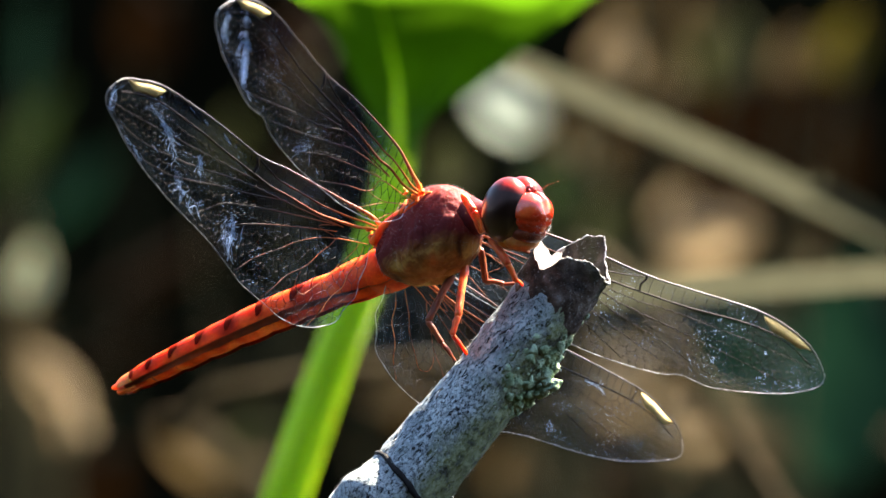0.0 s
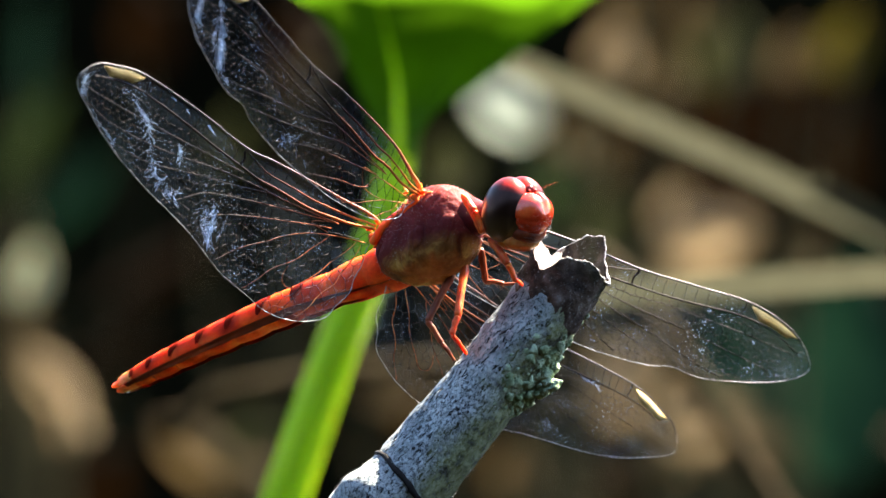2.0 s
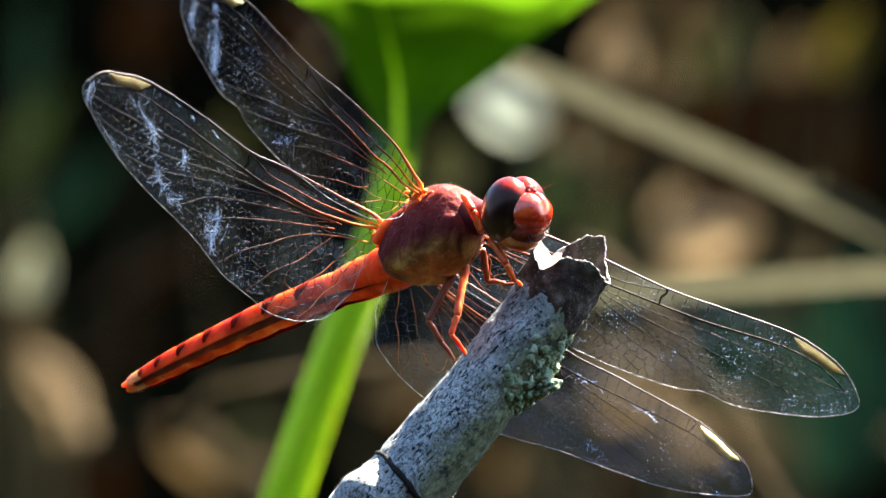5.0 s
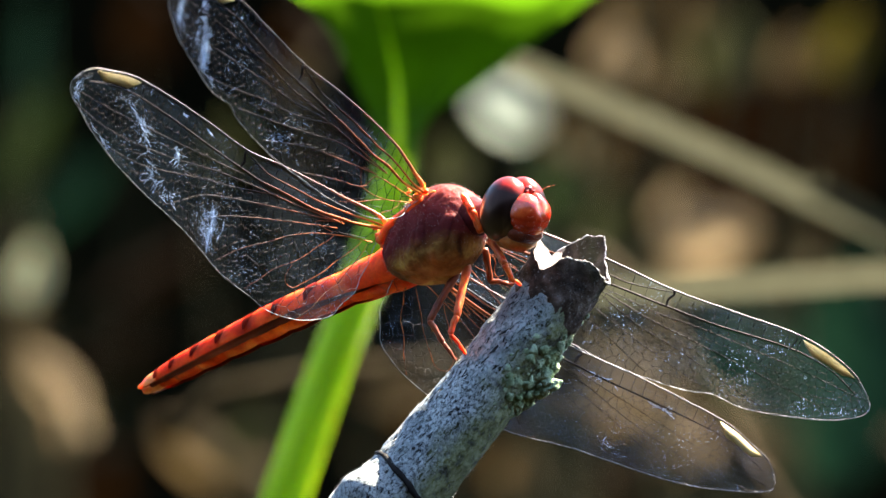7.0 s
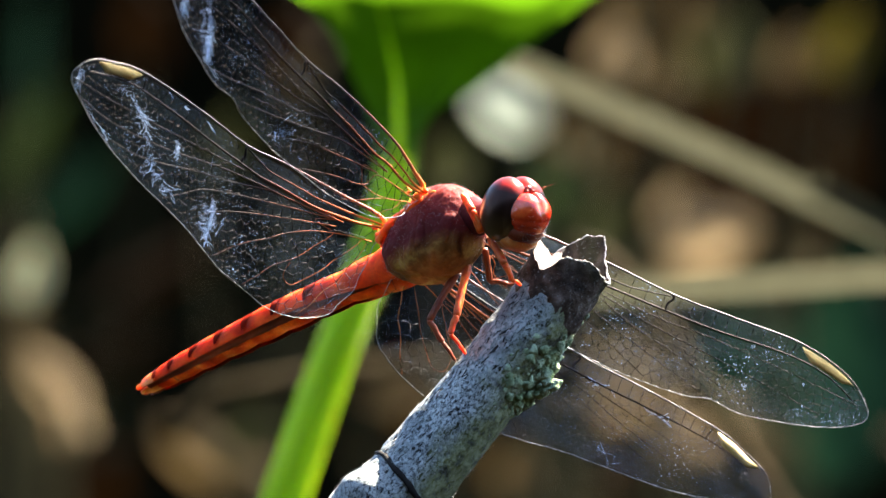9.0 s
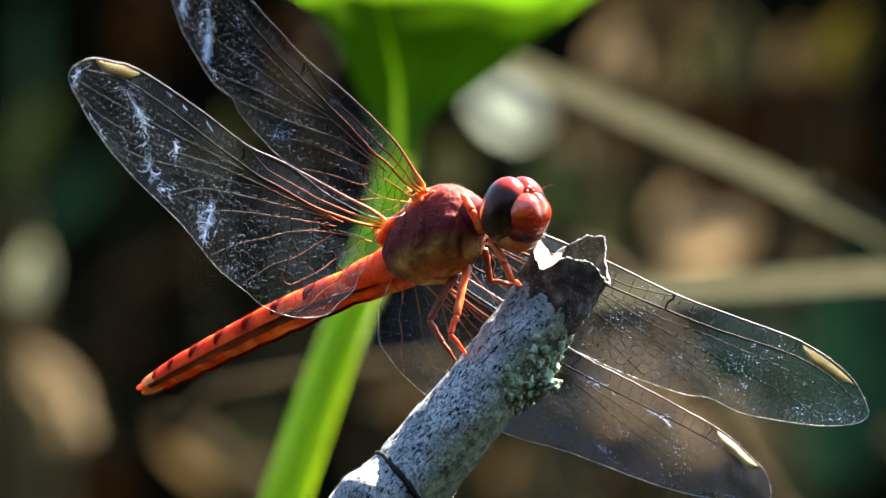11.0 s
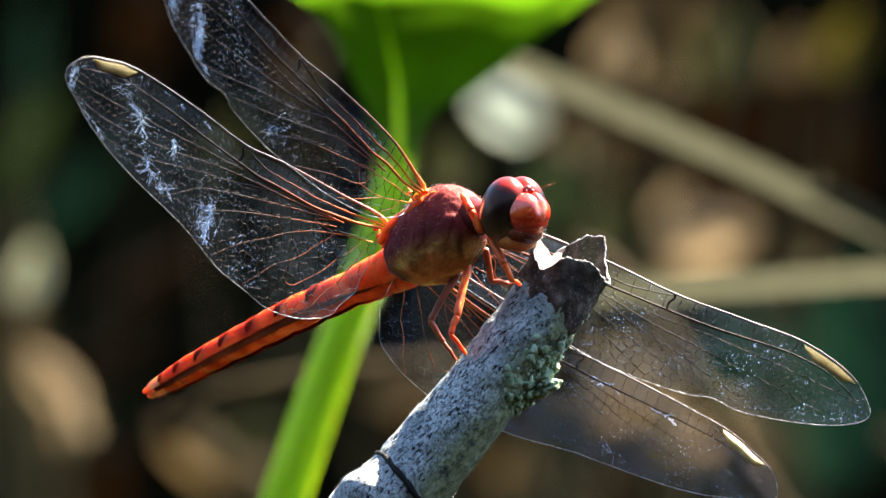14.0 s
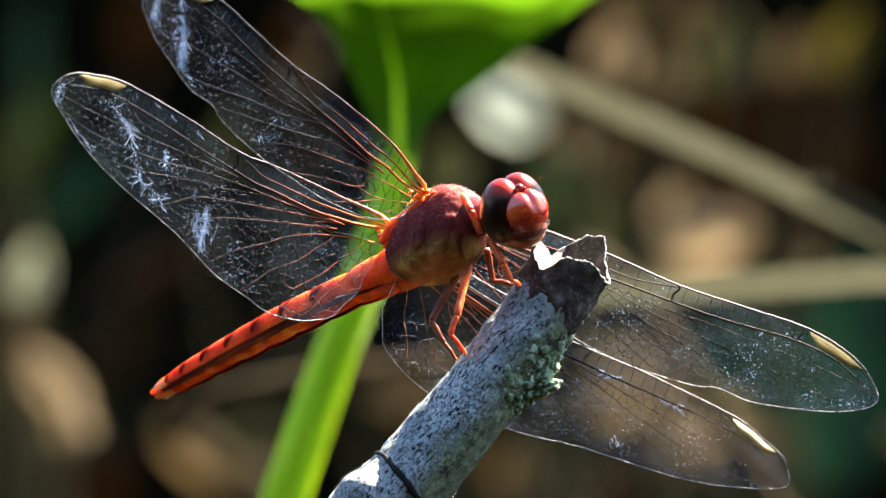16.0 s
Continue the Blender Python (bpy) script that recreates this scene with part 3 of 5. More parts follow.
def thorax():
    v, f = [], []
    n, rings = 132, 96
    for i in range(rings + 1):
        v += [tuple(thorax_skin(-1 + 2 * i / rings, 2 * math.pi * k / n)) for k in range(n)]
    for i in range(rings):
        for k in range(n):
            a, b = i * n + k, i * n + (k + 1) % n
            f.append((a, b, b + n, a + n))
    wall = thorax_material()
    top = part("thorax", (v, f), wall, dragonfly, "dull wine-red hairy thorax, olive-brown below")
    top.matrix_basis = Matrix.Translation(CENTRE * 0.001) @ BODY
    for mirror in (False, True):
        for t0, t1, a0, a1, slant, swell in ((-0.86, -0.30, 186, 252, -0.16, 0.12), (-0.22, 0.10, 206, 250, -0.14, 0.15), (0.02, 0.36, 196, 222, -0.05, 0.16),
                                                    (0.30, 0.62, 205, 262, -0.16, 0.14), (0.56, 0.80, 190, 236, -0.10, 0.15), (-0.60, -0.02, 254, 280, -0.05, 0.13)):
            if mirror:
                a0, a1 = 540 - a1, 540 - a0
                slant = -slant
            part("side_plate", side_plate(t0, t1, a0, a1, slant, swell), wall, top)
    rng = random.Random(8)
    hairs = []
    for i in range(2600):
        q = Vector(v[rng.randrange(len(v))])
        if q.z < -2.5:
            continue
        o = (q.normalized() + Vector((rng.uniform(-.4, .4), rng.uniform(-.4, .4), rng.uniform(-.2, .5)))).normalized()
        hairs.append((q, q + o * rng.uniform(0.08, 0.24), 0.0045, 0.002))
    part("thorax_hair", rods(hairs), M_HAIR, top)
    rng = random.Random(40)
    grains = []
    while len(grains) < 70:
        q = thorax_skin(rng.uniform(-0.3, 0.8), radians(rng.gauss(150, 24)), 0.02)
        r = rng.choice((0.012, 0.018, 0.03))
        grains.append(ball(q, (r, r, r * 0.8), 5, 6))
    tagged(part("pollen", joined(*grains), M_HAIR, top, "pale pollen grains"), kind="stuff")
    back = TO_ROOT.inverted()
    rng = random.Random(12)
    for c, r in (((-7.98, 4.80, 1.68), 0.52), ((-8.70, 5.20, 0.96), 0.52), ((-7.34, 4.60, 2.00), 0.36), ((-6.06, 2.60, 3.59), 0.52), ((-5.58, 2.40, 3.99), 0.46), ((-8.34, 5.20, 0.24), 0.40), ((-4.94, 2.60, 3.91), 0.36), ((-6.38, 3.00, 3.12), 0.42), ((-9.02, 4.80, 1.44), 0.30), ((-6.62, 2.40, 3.99), 0.28)):
        c = back @ Vector(c)
        r *= 0.85
        r *= 0.8
        bits = [ball(c, (r * 1.25, r * 0.7, r * 0.62), 14, 18, 0.5 * r, 0.45)]
        for k in range(7):
            a = c + Vector((rng.uniform(-1, 1), rng.uniform(-1, 1), rng.uniform(-1, 1))) * r * 0.9
            e = a + Vector((rng.uniform(-1, 1), rng.uniform(-1, 1), rng.uniform(-0.2, 1.2))).normalized() * r * rng.uniform(0.5, 1.3)
            bits.append(tube(catmull([a, a.lerp(e, 0.5) + Vector((0, 0, 0.08)), e], 3), [r * q for q in (0.10, 0.2, 0.24, 0.22, 0.17, 0.12, 0.06)], 8, 0.6, (0, 1, 0), 0.05, 0.2))
        part("wing_hinge", joined(*bits), M_ORANGE, top, "orange wing hinge")
    part("back_ridge", moved(tube(catmull([(-8.78, 5.20, 0.48), (-7.82, 4.40, 1.76), (-6.70, 3.40, 2.68), (-5.78, 2.60, 3.59)], 6), 0.34, 8, 1, (0, 0, 1), 0.06, 0.4), back), M_ORANGE, top)
    part("breathing_pore", moved(ball((-5.10, 1.10, 0.32), (0.36, 0.22, 0.5), 10, 12, 0.1, 0.3), back), M_FLANK, top, "pale olive breathing pore")


thorax()


def abdomen():
    """Tube in its own space: x runs from the thorax to the tail."""
    start, end = Vector((-8.32, 7.60, -1.73)), Vector((-26.19, 21.40, -10.31))
    ax = (end - start).normalized()
    right = ax.cross(Vector((0.05, 0.53, 0.84))).normalized()
    up = right.cross(ax)
    length = (end - start).length
    m = Matrix((ax, right, up)).transposed().to_4x4()
    m.translation = start

    def half(t):
        return (1.62 - 0.36 * math.sin(min(1, max(0, t) / 0.24) * math.pi / 2) - 0.42 * max(0, t - 0.45) / 0.55 - 0.26 * max(0, t - 0.85) / 0.15) * (1 if t > 0 else 1 - 0.3 * t - 8 * t * t)

    def sag(t):
        return 0.35 * math.sin(t * math.pi)

    n = 40
    line = [(length * (i / n * 0.97) - 0.6, 0, sag(i / n)) for i in range(n + 1)]
    core = part("abdomen", tube(line, [half(i / n * 0.97) * (0.78 if i < n - 2 else 0.5) for i in range(n + 1)], 24, 1.0, (0, 0, 1)), M_CORE, dragonfly, "scarlet segmented abdomen with dark bands")
    core.matrix_basis = Matrix.Translation(m.translation * 0.001) @ m.to_3x3().to_4x4()
    cuts = [-0.12, 0.03, 0.17, 0.30, 0.43, 0.55, 0.665, 0.77, 0.86, 0.93, 0.985]
    for i in range(10):
        t0, t1 = cuts[i], cuts[i + 1]
        for name, a0, a1, mat, k0 in (("tergite", -0.88, math.pi + 0.60, M_TERGITE, 1.03), ("sternite", math.pi + 1.12, 2 * math.pi - 0.95, M_STERNITE, 0.84)):
            v, f = [], []
            rows, cols = 9, 20
            for j in range(rows):
                s = j / (rows - 1)
                t = t0 + (t1 - t0) * s
                bulge = k0 + 0.10 * math.sin(s * math.pi) ** 0.6 - 0.05
                for k in range(cols + 1):
                    w = 0.52 * max(0, 1 - max(0, t) / 0.32)
                    b0, b1 = (a0 - w, a1 + w) if name == "tergite" else (a0 + w * 0.04, a1 - w * 0.04)
                    a = b0 + (b1 - b0) * k / cols
                    r = half(t) * bulge * (1 + (0.22 * max(0, 1 - max(0, t) / 0.2) if name == "sternite" else 0))
                    q = Vector((length * t - 0.6, math.cos(a) * r, math.sin(a) * r + sag(t)))
                    v.append(tuple(q))
            for j in range(rows - 1):
                for k in range(cols):
                    q = j * (cols + 1) + k
                    f.append((q, q + 1, q + cols + 2, q + cols + 1))
            part(name, (v, f), M_TAILTIP if i == 9 else mat, core)
        if 1 < i < 9:
            r = half(t1)
            # dark saddle before each joint, ragged towards the flanks
            v, f, many = [], [], 18
            for k in range(many + 1):
                a = math.pi * (0.14 + 0.97 * k / many)
                taper = min(1, 3.2 * k / many, 4.5 * (1 - k / many)) * (0.8 + 0.5 * noise.noise(Vector((a * 2.2, i, 3))))
                for j in range(2):
                    t = t1 + 0.004 - (1 - j) * (0.010 + 0.052 * max(0.0, taper) * (1 - 0.4 * t1))
                    v.append((length * t - 0.6, math.cos(a) * r * 1.088, math.sin(a) * r * 1.088 + sag(t)))
            f = [(2 * k, 2 * k + 1, 2 * k + 3, 2 * k + 2) for k in range(many)]
            part("segment_band", (v, f), M_BAND, core)
    tip = joined(ball((length - 0.85, 0.30, 0.05), (0.62, 0.22, 0.24), 8, 10), ball((length - 0.85, -0.30, 0.05), (0.62, 0.22, 0.24), 8, 10), ball((length - 1.0, 0, -0.32), (0.5, 0.34, 0.22), 8, 10))
    part("tail_claspers", tip, M_TAILTIP, core, "amber tail claspers")
    return core


abdomen_part = abdomen()

# head in its own space: x forward, y to its own left, z up
HEAD_AT = Vector((0.99, -1.30, 2.58))
HEAD_F = Vector((0.64, -0.75, -0.16)).normalized()
HEAD_L = Vector((0.74, 0.62, 0.03))
HEAD_L = (HEAD_L - HEAD_F * HEAD_L.dot(HEAD_F)).normalized()
HEAD_REST = Matrix((HEAD_F, HEAD_L, HEAD_F.cross(HEAD_L))).transposed().to_4x4()
HEAD_REST.translation = HEAD_AT * 0.001


def head():
    core = part("head", ball((-0.3, 0, -0.2), (1.6, 2.0, 2.0), 16, 24), M_VERTEX, dragonfly, "glossy red head with large two-toned eyes")
    for q in (-1, 1):
        eye = part("eye", ball((0, 0, 0), (1.85, 1.52, 2.33), 32, 40), M_EYE, core, "large glossy eye, red above and dark below")
        eye.matrix_basis = pose(-0.00035, q * 0.00090, 0.00012, q * 10, 0, 0)
    brow, shell = ball((1.36, 0, 0.05), (1.32, 1.64, 1.62), 44, 48, 0.05, 0.9)
    c = Vector((1.36, 0, 0.05))
    brow = [tuple(c + (Vector(q) - c) * (1 - 0.05 * math.exp(-((q[2] + 0.30) / 0.12) ** 2) - 0.13 * math.exp(-(q[1] / 0.22) ** 2) * min(1, max(0, q[2])) - 0.04 * math.exp(-((q[2] + 0.85) / 0.10) ** 2))) for q in brow]
    part("face", (brow, shell), M_FACE, core, "swollen shiny red face")
    part("upper_lip", ball((1.05, 0, -1.34), (1.15, 1.44, 0.78), 20, 28, 0.05, 0.7), M_LIP, core, "dark brown upper lip")
    part("lower_lip", joined(ball((0.50, 0, -1.84), (1.25, 1.50, 0.90), 18, 26, 0.06, 0.8), ball((-0.2, 0, -2.12), (1.0, 1.3, 0.66), 14, 20)), M_JAW, core, "amber-brown lower lip")
    part("crown_knob", ball((0.95, 0, 1.72), (0.32, 0.36, 0.34), 12, 16), M_VERTEX, core)
    for q in (-1, 1):
        part("simple_eye", ball((1.16, q * 0.30, 1.66), 0.15, 8, 10), M_VERTEX, core)
    for q in (-1, 1):
        part("antenna", rods([((1.2, q * 0.5, 1.5), (1.8, q * 0.75, 2.1), 0.022, 0.012), ((1.8, q * 0.75, 2.1), (2.6, q * 1.1, 2.5), 0.012, 0.005)]), M_VERTEX, core)
    rng = random.Random(3)
    hairs = []
    for i in range(300):
        a, b = rng.uniform(-1.2, 1.2), rng.uniform(-1.2, 1.0)
        o = Vector((math.cos(a) * math.cos(b), math.sin(a) * math.cos(b), math.sin(b)))
        q = Vector((0.95, 0, -0.5)) + Vector((o.x * 1.66, o.y * 1.5, o.z * 1.75))
        hairs.append((q, q + o * rng.uniform(0.08, 0.24), 0.0045, 0.002))
    part("face_hair", rods(hairs), M_HAIR, core)
    core.matrix_basis = HEAD_REST
    return core


head_part = head()
neck = tube([(-2.07, 1.70, 2.19), (-1.27, 0.80, 2.19), (-0.20, -0.40, 2.47)], [1.5, 1.1, 0.9], 16)
part("neck", neck, M_THORAX, dragonfly)


def leg(points, radii, mat):
    """Thigh, shin and foot through four points."""
    a, b, c, d = points
    rng = random.Random(int(abs(a[0] * 100)))

    def limb(p, q, r0, r1):
        p, q = Vector(p), Vector(q)
        mid = (p + q) / 2 + Vector((0, 0, 0.1))
        return tube(catmull([p, mid, q], 6), [(r0 + (r1 - r0) * i / 12) * (0.80, 0.96, 1.0, 1.0, 1.0, 1.0, 1.0, 1.0, 1.0, 1.02, 1.08, 1.06, 0.85)[i] for i in range(13)], 12, 0.8, (0, 1, 0), 0.05, 0.35)

    def spines(p, q, k):
        p, q = Vector(p), Vector(q)
        out = []
        for i in range(k):
            s = p.lerp(q, (i + 0.7) / (k + 0.5))
            o = Vector((rng.uniform(-1, 1), rng.uniform(-0.8, 0.3), rng.uniform(-0.9, 0.2))).normalized()
            out.append((s, s + (o * 0.75 + (q - p).normalized() * 0.35) * 0.6, 0.02, 0.006))
        return rods(out)
    thigh = part("leg", limb(a, b, radii[0], radii[1]), mat, dragonfly)
    part("shin", limb(b, c, radii[1] * 0.95, radii[2]), mat, thigh)
    part("foot", limb(c, d, radii[2] * 0.9, radii[2] * 0.5), mat, thigh)
    part("leg_spines", joined(spines(a, b, 9), spines(b, c, 12)), M_DARKLEG, thigh)


leg([(-2.46, 2.20, -1.20), (-3.26, -0.20, -4.78), (-3.70, -0.60, -6.05), (-2.63, 0.00, -7.44)], (0.38, 0.31, 0.25), M_LEG)
leg([(-3.26, 3.20, -1.80), (-5.18, 2.00, -5.11), (-4.26, 1.60, -6.66), (-3.34, 1.40, -7.89)], (0.36, 0.29, 0.23), M_DARKLEG)
leg([(-0.88, -0.30, 0.60), (0.11, -2.40, -1.11), (0.63, -2.20, -2.26), (1.23, -1.00, -2.58)], (0.34, 0.32, 0.22), M_LEG)
leg([(-1.26, 3.20, 0.00), (-0.86, 3.80, -2.36), (0.41, 3.20, -2.56), (1.81, 2.60, -2.60)], (0.32, 0.26, 0.2), M_DARKLEG)
leg([(-1.52, -1.00, 1.11), (-2.87, -0.40, 3.78), (-2.15, -1.40, 2.62), (-1.56, -1.70, 1.27)], (0.34, 0.24, 0.36), M_LEG)

# ---- wings: outlines in millimetres, x along the span, y towards the trailing edge ----
FORE = [(0, 0), (2.0, -0.6), (6.0, -1.15), (13.0, -1.12), (18.7, -0.75), (23.5, -0.85), (28.8, -0.95), (32.6, -0.1), (34.7, 1.3), (35.2, 2.4), (33.8, 3.5),
        (31.3, 4.4), (28.2, 5.1), (26.3, 5.35), (24.1, 5.2), (22.4, 5.6), (19.6, 5.8), (16.4, 5.8), (12.3, 5.5), (9, 5.2), (4, 4.2), (1, 2.6)]
HIND = [(0, 0), (5.3, -0.15), (11.6, -0.1), (15.4, 0.1), (21.0, -0.45), (27.4, -0.8), (30.4, -0.35), (32.1, 0.2), (33.1, 1.4), (32.7, 2.3), (30.2, 3.6),
        (27.0, 4.9), (23.3, 5.9), (18.9, 6.8), (16.7, 7.3), (13.2, 8.35), (11.4, 8.75), (8.6, 9.1), (6.8, 9.4), (4.6, 9.3), (2.2, 8.7), (0.5, 7.5), (-0.4, 5.3), (-0.2, 2.1)]
# long veins behind the radius, each from its root to where it fades out
FORE_LONG = [[(14, 0.9), (18.7, 1.2), (22, 1.1), (28.9, 1.3), (34.3, 1.7)], [(4.5, 0.9), (13, 1.1), (17.9, 1.8), (22, 2.2), (26.1, 2.6), (32, 3.3)],
             [(13, 1.1), (17, 2.4), (21, 3.2), (25, 4.2), (28.5, 4.9)], [(4.5, 0.9), (10.6, 1.6), (14.3, 2.6), (18.6, 3.8), (23.4, 5.0)],
             [(5.5, 1.5), (10, 2.5), (14.3, 3.6), (18.9, 5.4)], [(0.2, 0.9), (5.4, 1.6), (6.4, 2.9), (10, 4.0), (13.8, 5.4)],
             [(5.5, 1.5), (7.6, 1.9), (6.4, 2.9)], [(0.2, 1.2), (4, 2.6), (6.4, 2.9)], [(3.4, 2.4), (5.4, 3.6), (8, 4.9)], [(1.4, 1.6), (2.4, 2.8), (3.4, 3.8)]]
HIND_LONG = [[(14.5, 1.7), (22, 1.9), (28, 2.0), (32.6, 1.9)], [(3.5, 1.5), (9, 1.9), (13.5, 2.1), (17.2, 2.4), (22.5, 3.1), (28, 3.3), (32.2, 2.7)],
             [(10.6, 1.9), (15, 2.8), (18.4, 3.4), (23.7, 4.4), (28.0, 4.4)], [(4.4, 1.6), (10.9, 2.8), (15.1, 3.7), (17.6, 4.5), (20.4, 6.4)],
             [(4, 2.0), (8, 3.0), (13.5, 4.6), (15.9, 5.7), (17.3, 7.0)], [(0.2, 1.7), (3.6, 2.4), (6.6, 3.4), (10.9, 6.0), (13.4, 8.1)],
             [(4, 2.5), (5.4, 4.6), (8.0, 7.0), (9.3, 8.8)], [(1.2, 2.0), (2.6, 4.2), (4.8, 6.9), (6.1, 7.0), (6.3, 5.8)], [(0.6, 2.0), (1.1, 4.6), (2.4, 7.2), (3.3, 8.9)],
             [(4.2, 1.6), (6.2, 2.3), (4.2, 2.4)]]


def wing_parts(outline, lead_count, nodus, spot, span, long_veins, seed):
    """Film, net of veins, strong veins and wing spot of one wing."""
    from mathutils.geometry import delaunay_2d_cdt
    rng = random.Random(seed)
    rim = [Vector((q[0], q[1])) for q in catmull(outline, 8, True)]
    lead = [rim[i] for i in range(lead_count * 8)]

    def lead_v(u):
        for a, b in zip(lead, lead[1:]):
            if a.x <= u <= b.x:
                return a.y + (b.y - a.y) * (u - a.x) / max(1e-6, b.x - a.x)
        return lead[-1].y if u > lead[-1].x else 0.0

    def radius_v(u):
        gap = float(np.interp(u, [0, 2, 7, 13, nodus, nodus + 4, spot[0], spot[1] + 1], [0.5, 1.2, 1.75, 1.6, 1.25, 1.3, 1.1, 0.9]))
        return lead_v(u) + gap

    def sub_v(u):
        return lead_v(u) + (radius_v(u) - lead_v(u)) * (0.62 if u < nodus - 3 else 0.62 - 0.5 * min(1, (u - nodus + 3) / 3))

    def inside(p):
        c = False
        for a, b in zip(rim, rim[1:] + rim[:1]):
            if (a.y > p.y) != (b.y > p.y) and p.x < (b.x - a.x) * (p.y - a.y) / (b.y - a.y) + a.x:
                c = not c
        return c

    def z(u, v):
        return 0.13 * math.sin((v - lead_v(u)) * 2.6) * math.exp(-u / 22) + 0.10 * noise.noise(Vector((u * 0.5, v * 0.9, seed))) + 0.012 * u * math.sin(u / span * 3)

    def step(u, v):
        """Width of a cell: wide near the root, small towards tip and rear edge."""
        return 1.12 - 0.016 * u - 0.02 * max(0, v)

    # cells stand in rows along both sides of every long vein, and fill what is left
    seeds = []

    def clear(p, far):
        return all((p.x - q.x) ** 2 + (p.y - q.y) ** 2 > far * far for q in seeds)
    radius_line = [(u, radius_v(u)) for u in np.linspace(0.4, spot[1] + 0.4, 14)]
    for k, pts_ in enumerate([radius_line] + long_veins):
        q = [Vector(w) for w in catmull(pts_, 14)]
        run = 0.0
        for a, b in zip(q, q[1:]):
            run += (b - a).length
            wide = step(a.x, a.y) * 0.92
            if run < wide:
                continue
            run = 0.0
            side = Vector((-(b - a).y, (b - a).x)).normalized()
            for w in (-1, 1):
                p = a + side * (w * wide * 0.42)
                if inside(p) and clear(p, wide * 0.62):
                    seeds.append(p + Vector((rng.uniform(-.04, .04), rng.uniform(-.03, .03))))
    for i in range(9000):
        p = Vector((rng.uniform(-0.5, span), rng.uniform(-1.5, 9.5)))
        if p.y > radius_v(p.x) and inside(p) and clear(p, step(p.x, p.y) * (0.80 if i < 5000 else 0.70)):
            seeds.append(p)
    ring = [(q.x * 1.0, q.y * 1.0) for q in rim]
    fold = [Vector((u, lead_v(u) + 0.6)) for u in np.linspace(0.6, spot[1], 40)]
    pts, _, tris, *_ = delaunay_2d_cdt(seeds + fold + [Vector(s) for s in ring], [], [], 0, 1e-5)
    tris = [t for t in tris if inside((pts[t[0]] + pts[t[1]] + pts[t[2]]) / 3)]
    film = [(p.x, p.y, z(p.x, p.y)) for p in pts], [tuple(t) for t in tris]
    # veins of the net lie where cells meet
    hull = seeds + [q + (q - Vector((span / 2, 3))).normalized() * 0.35 for q in rim[::2]]
    pts2, _, tri2, *_ = delaunay_2d_cdt(hull, [], [], 0, 1e-5)
    mid, edge = {}, {}
    for k, t in enumerate(tri2):
        a, b, c = (pts2[i] for i in t)
        dd = 2 * (a.x * (b.y - c.y) + b.x * (c.y - a.y) + c.x * (a.y - b.y))
        if abs(dd) < 1e-7:
            continue
        s2 = [q.x * q.x + q.y * q.y for q in (a, b, c)]
        mid[k] = Vector(((s2[0] * (b.y - c.y) + s2[1] * (c.y - a.y) + s2[2] * (a.y - b.y)) / dd,
                         (s2[0] * (c.x - b.x) + s2[1] * (a.x - c.x) + s2[2] * (b.x - a.x)) / dd))
        for i, j in ((0, 1), (1, 2), (2, 0)):
            edge.setdefault(tuple(sorted((t[i], t[j]))), []).append(k)
    net = []

    def p3(q, lift=0.0):
        return (q.x, q.y, z(q.x, q.y) + lift)
    for ks in edge.values():
        if len(ks) != 2 or ks[0] not in mid or ks[1] not in mid:
            continue
        a, b = mid[ks[0]], mid[ks[1]]
        ia, ib = inside(a), inside(b)
        m = (a + b) / 2
        if not ia and not ib or (a - b).length > 3.0 or m.x < spot[1] and m.y < radius_v(m.x) - 0.05:
            continue
        if not ia:
            a, b, ia, ib = b, a, ib, ia
        if not ib:
            lo, hi = 0.0, 1.0
            for _ in range(10):
                h = (lo + hi) / 2
                if inside(a.lerp(b, h)):
                    lo = h
                else:
                    hi = h
            b = a.lerp(b, lo)
        r = 0.0245 - 0.00022 * m.x
        net.append((p3(a), p3(b), r, r))
    # ladder of cross veins between the leading edge and the radius
    u = 1.6
    while u < spot[1] - 0.2:
        if not spot[0] - 0.1 < u < spot[1] + 0.1:
            lean = rng.uniform(-0.12, 0.12)
            top, low = Vector((u, lead_v(u))), Vector((u + lean, radius_v(u + lean)))
            net.append((p3(top), p3(top.lerp(low, 0.5), 0.03), 0.028, 0.024))
            net.append((p3(top.lerp(low, 0.5), 0.03), p3(low), 0.024, 0.028))
        u += (1.25 if u < nodus else 0.95) * rng.uniform(0.88, 1.12)
    strong = []

    def line(pts_, r0, r1):
        q = [Vector(s) for s in catmull(pts_, 10)]
        q = [s for s in q if inside(s) or s.x < 0.8]
        if len(q) > 1:
            strong.append(tube([p3(w, 0.01) for w in q], [r0 + (r1 - r0) * i / len(q) for i in range(len(q))], 6, 1.0, (0, 0, 1), 0.012, 0.12))
    loop = rim + rim[:2]
    front, rear = loop[:lead_count * 8 - 3], loop[lead_count * 8 - 4:]
    costa = tube([p3(a) for a in front], [0.074 - 0.0008 * a.x + 0.10 * math.exp(-a.x / 3.5) for a in front], 8, 1.0, (0, 0, 1), 0.012, 0.2)
    # the rear edge is finely scalloped
    hem = [rear[i].lerp(rear[i + 1], k / 5) for i in range(len(rear) - 1) for k in range(5)]
    hem = [q + (q - Vector((span / 2, 3))).normalized() * (0.035 * noise.noise(Vector((q.x * 2.2, q.y * 2.2, seed)))) for q in hem]
    edge_rim = tube([p3(a) for a in hem], [max(0.012, 0.026 + 0.035 * noise.noise(Vector((a.x * 3.1, a.y * 3.1, 9)))) for a in hem], 6)
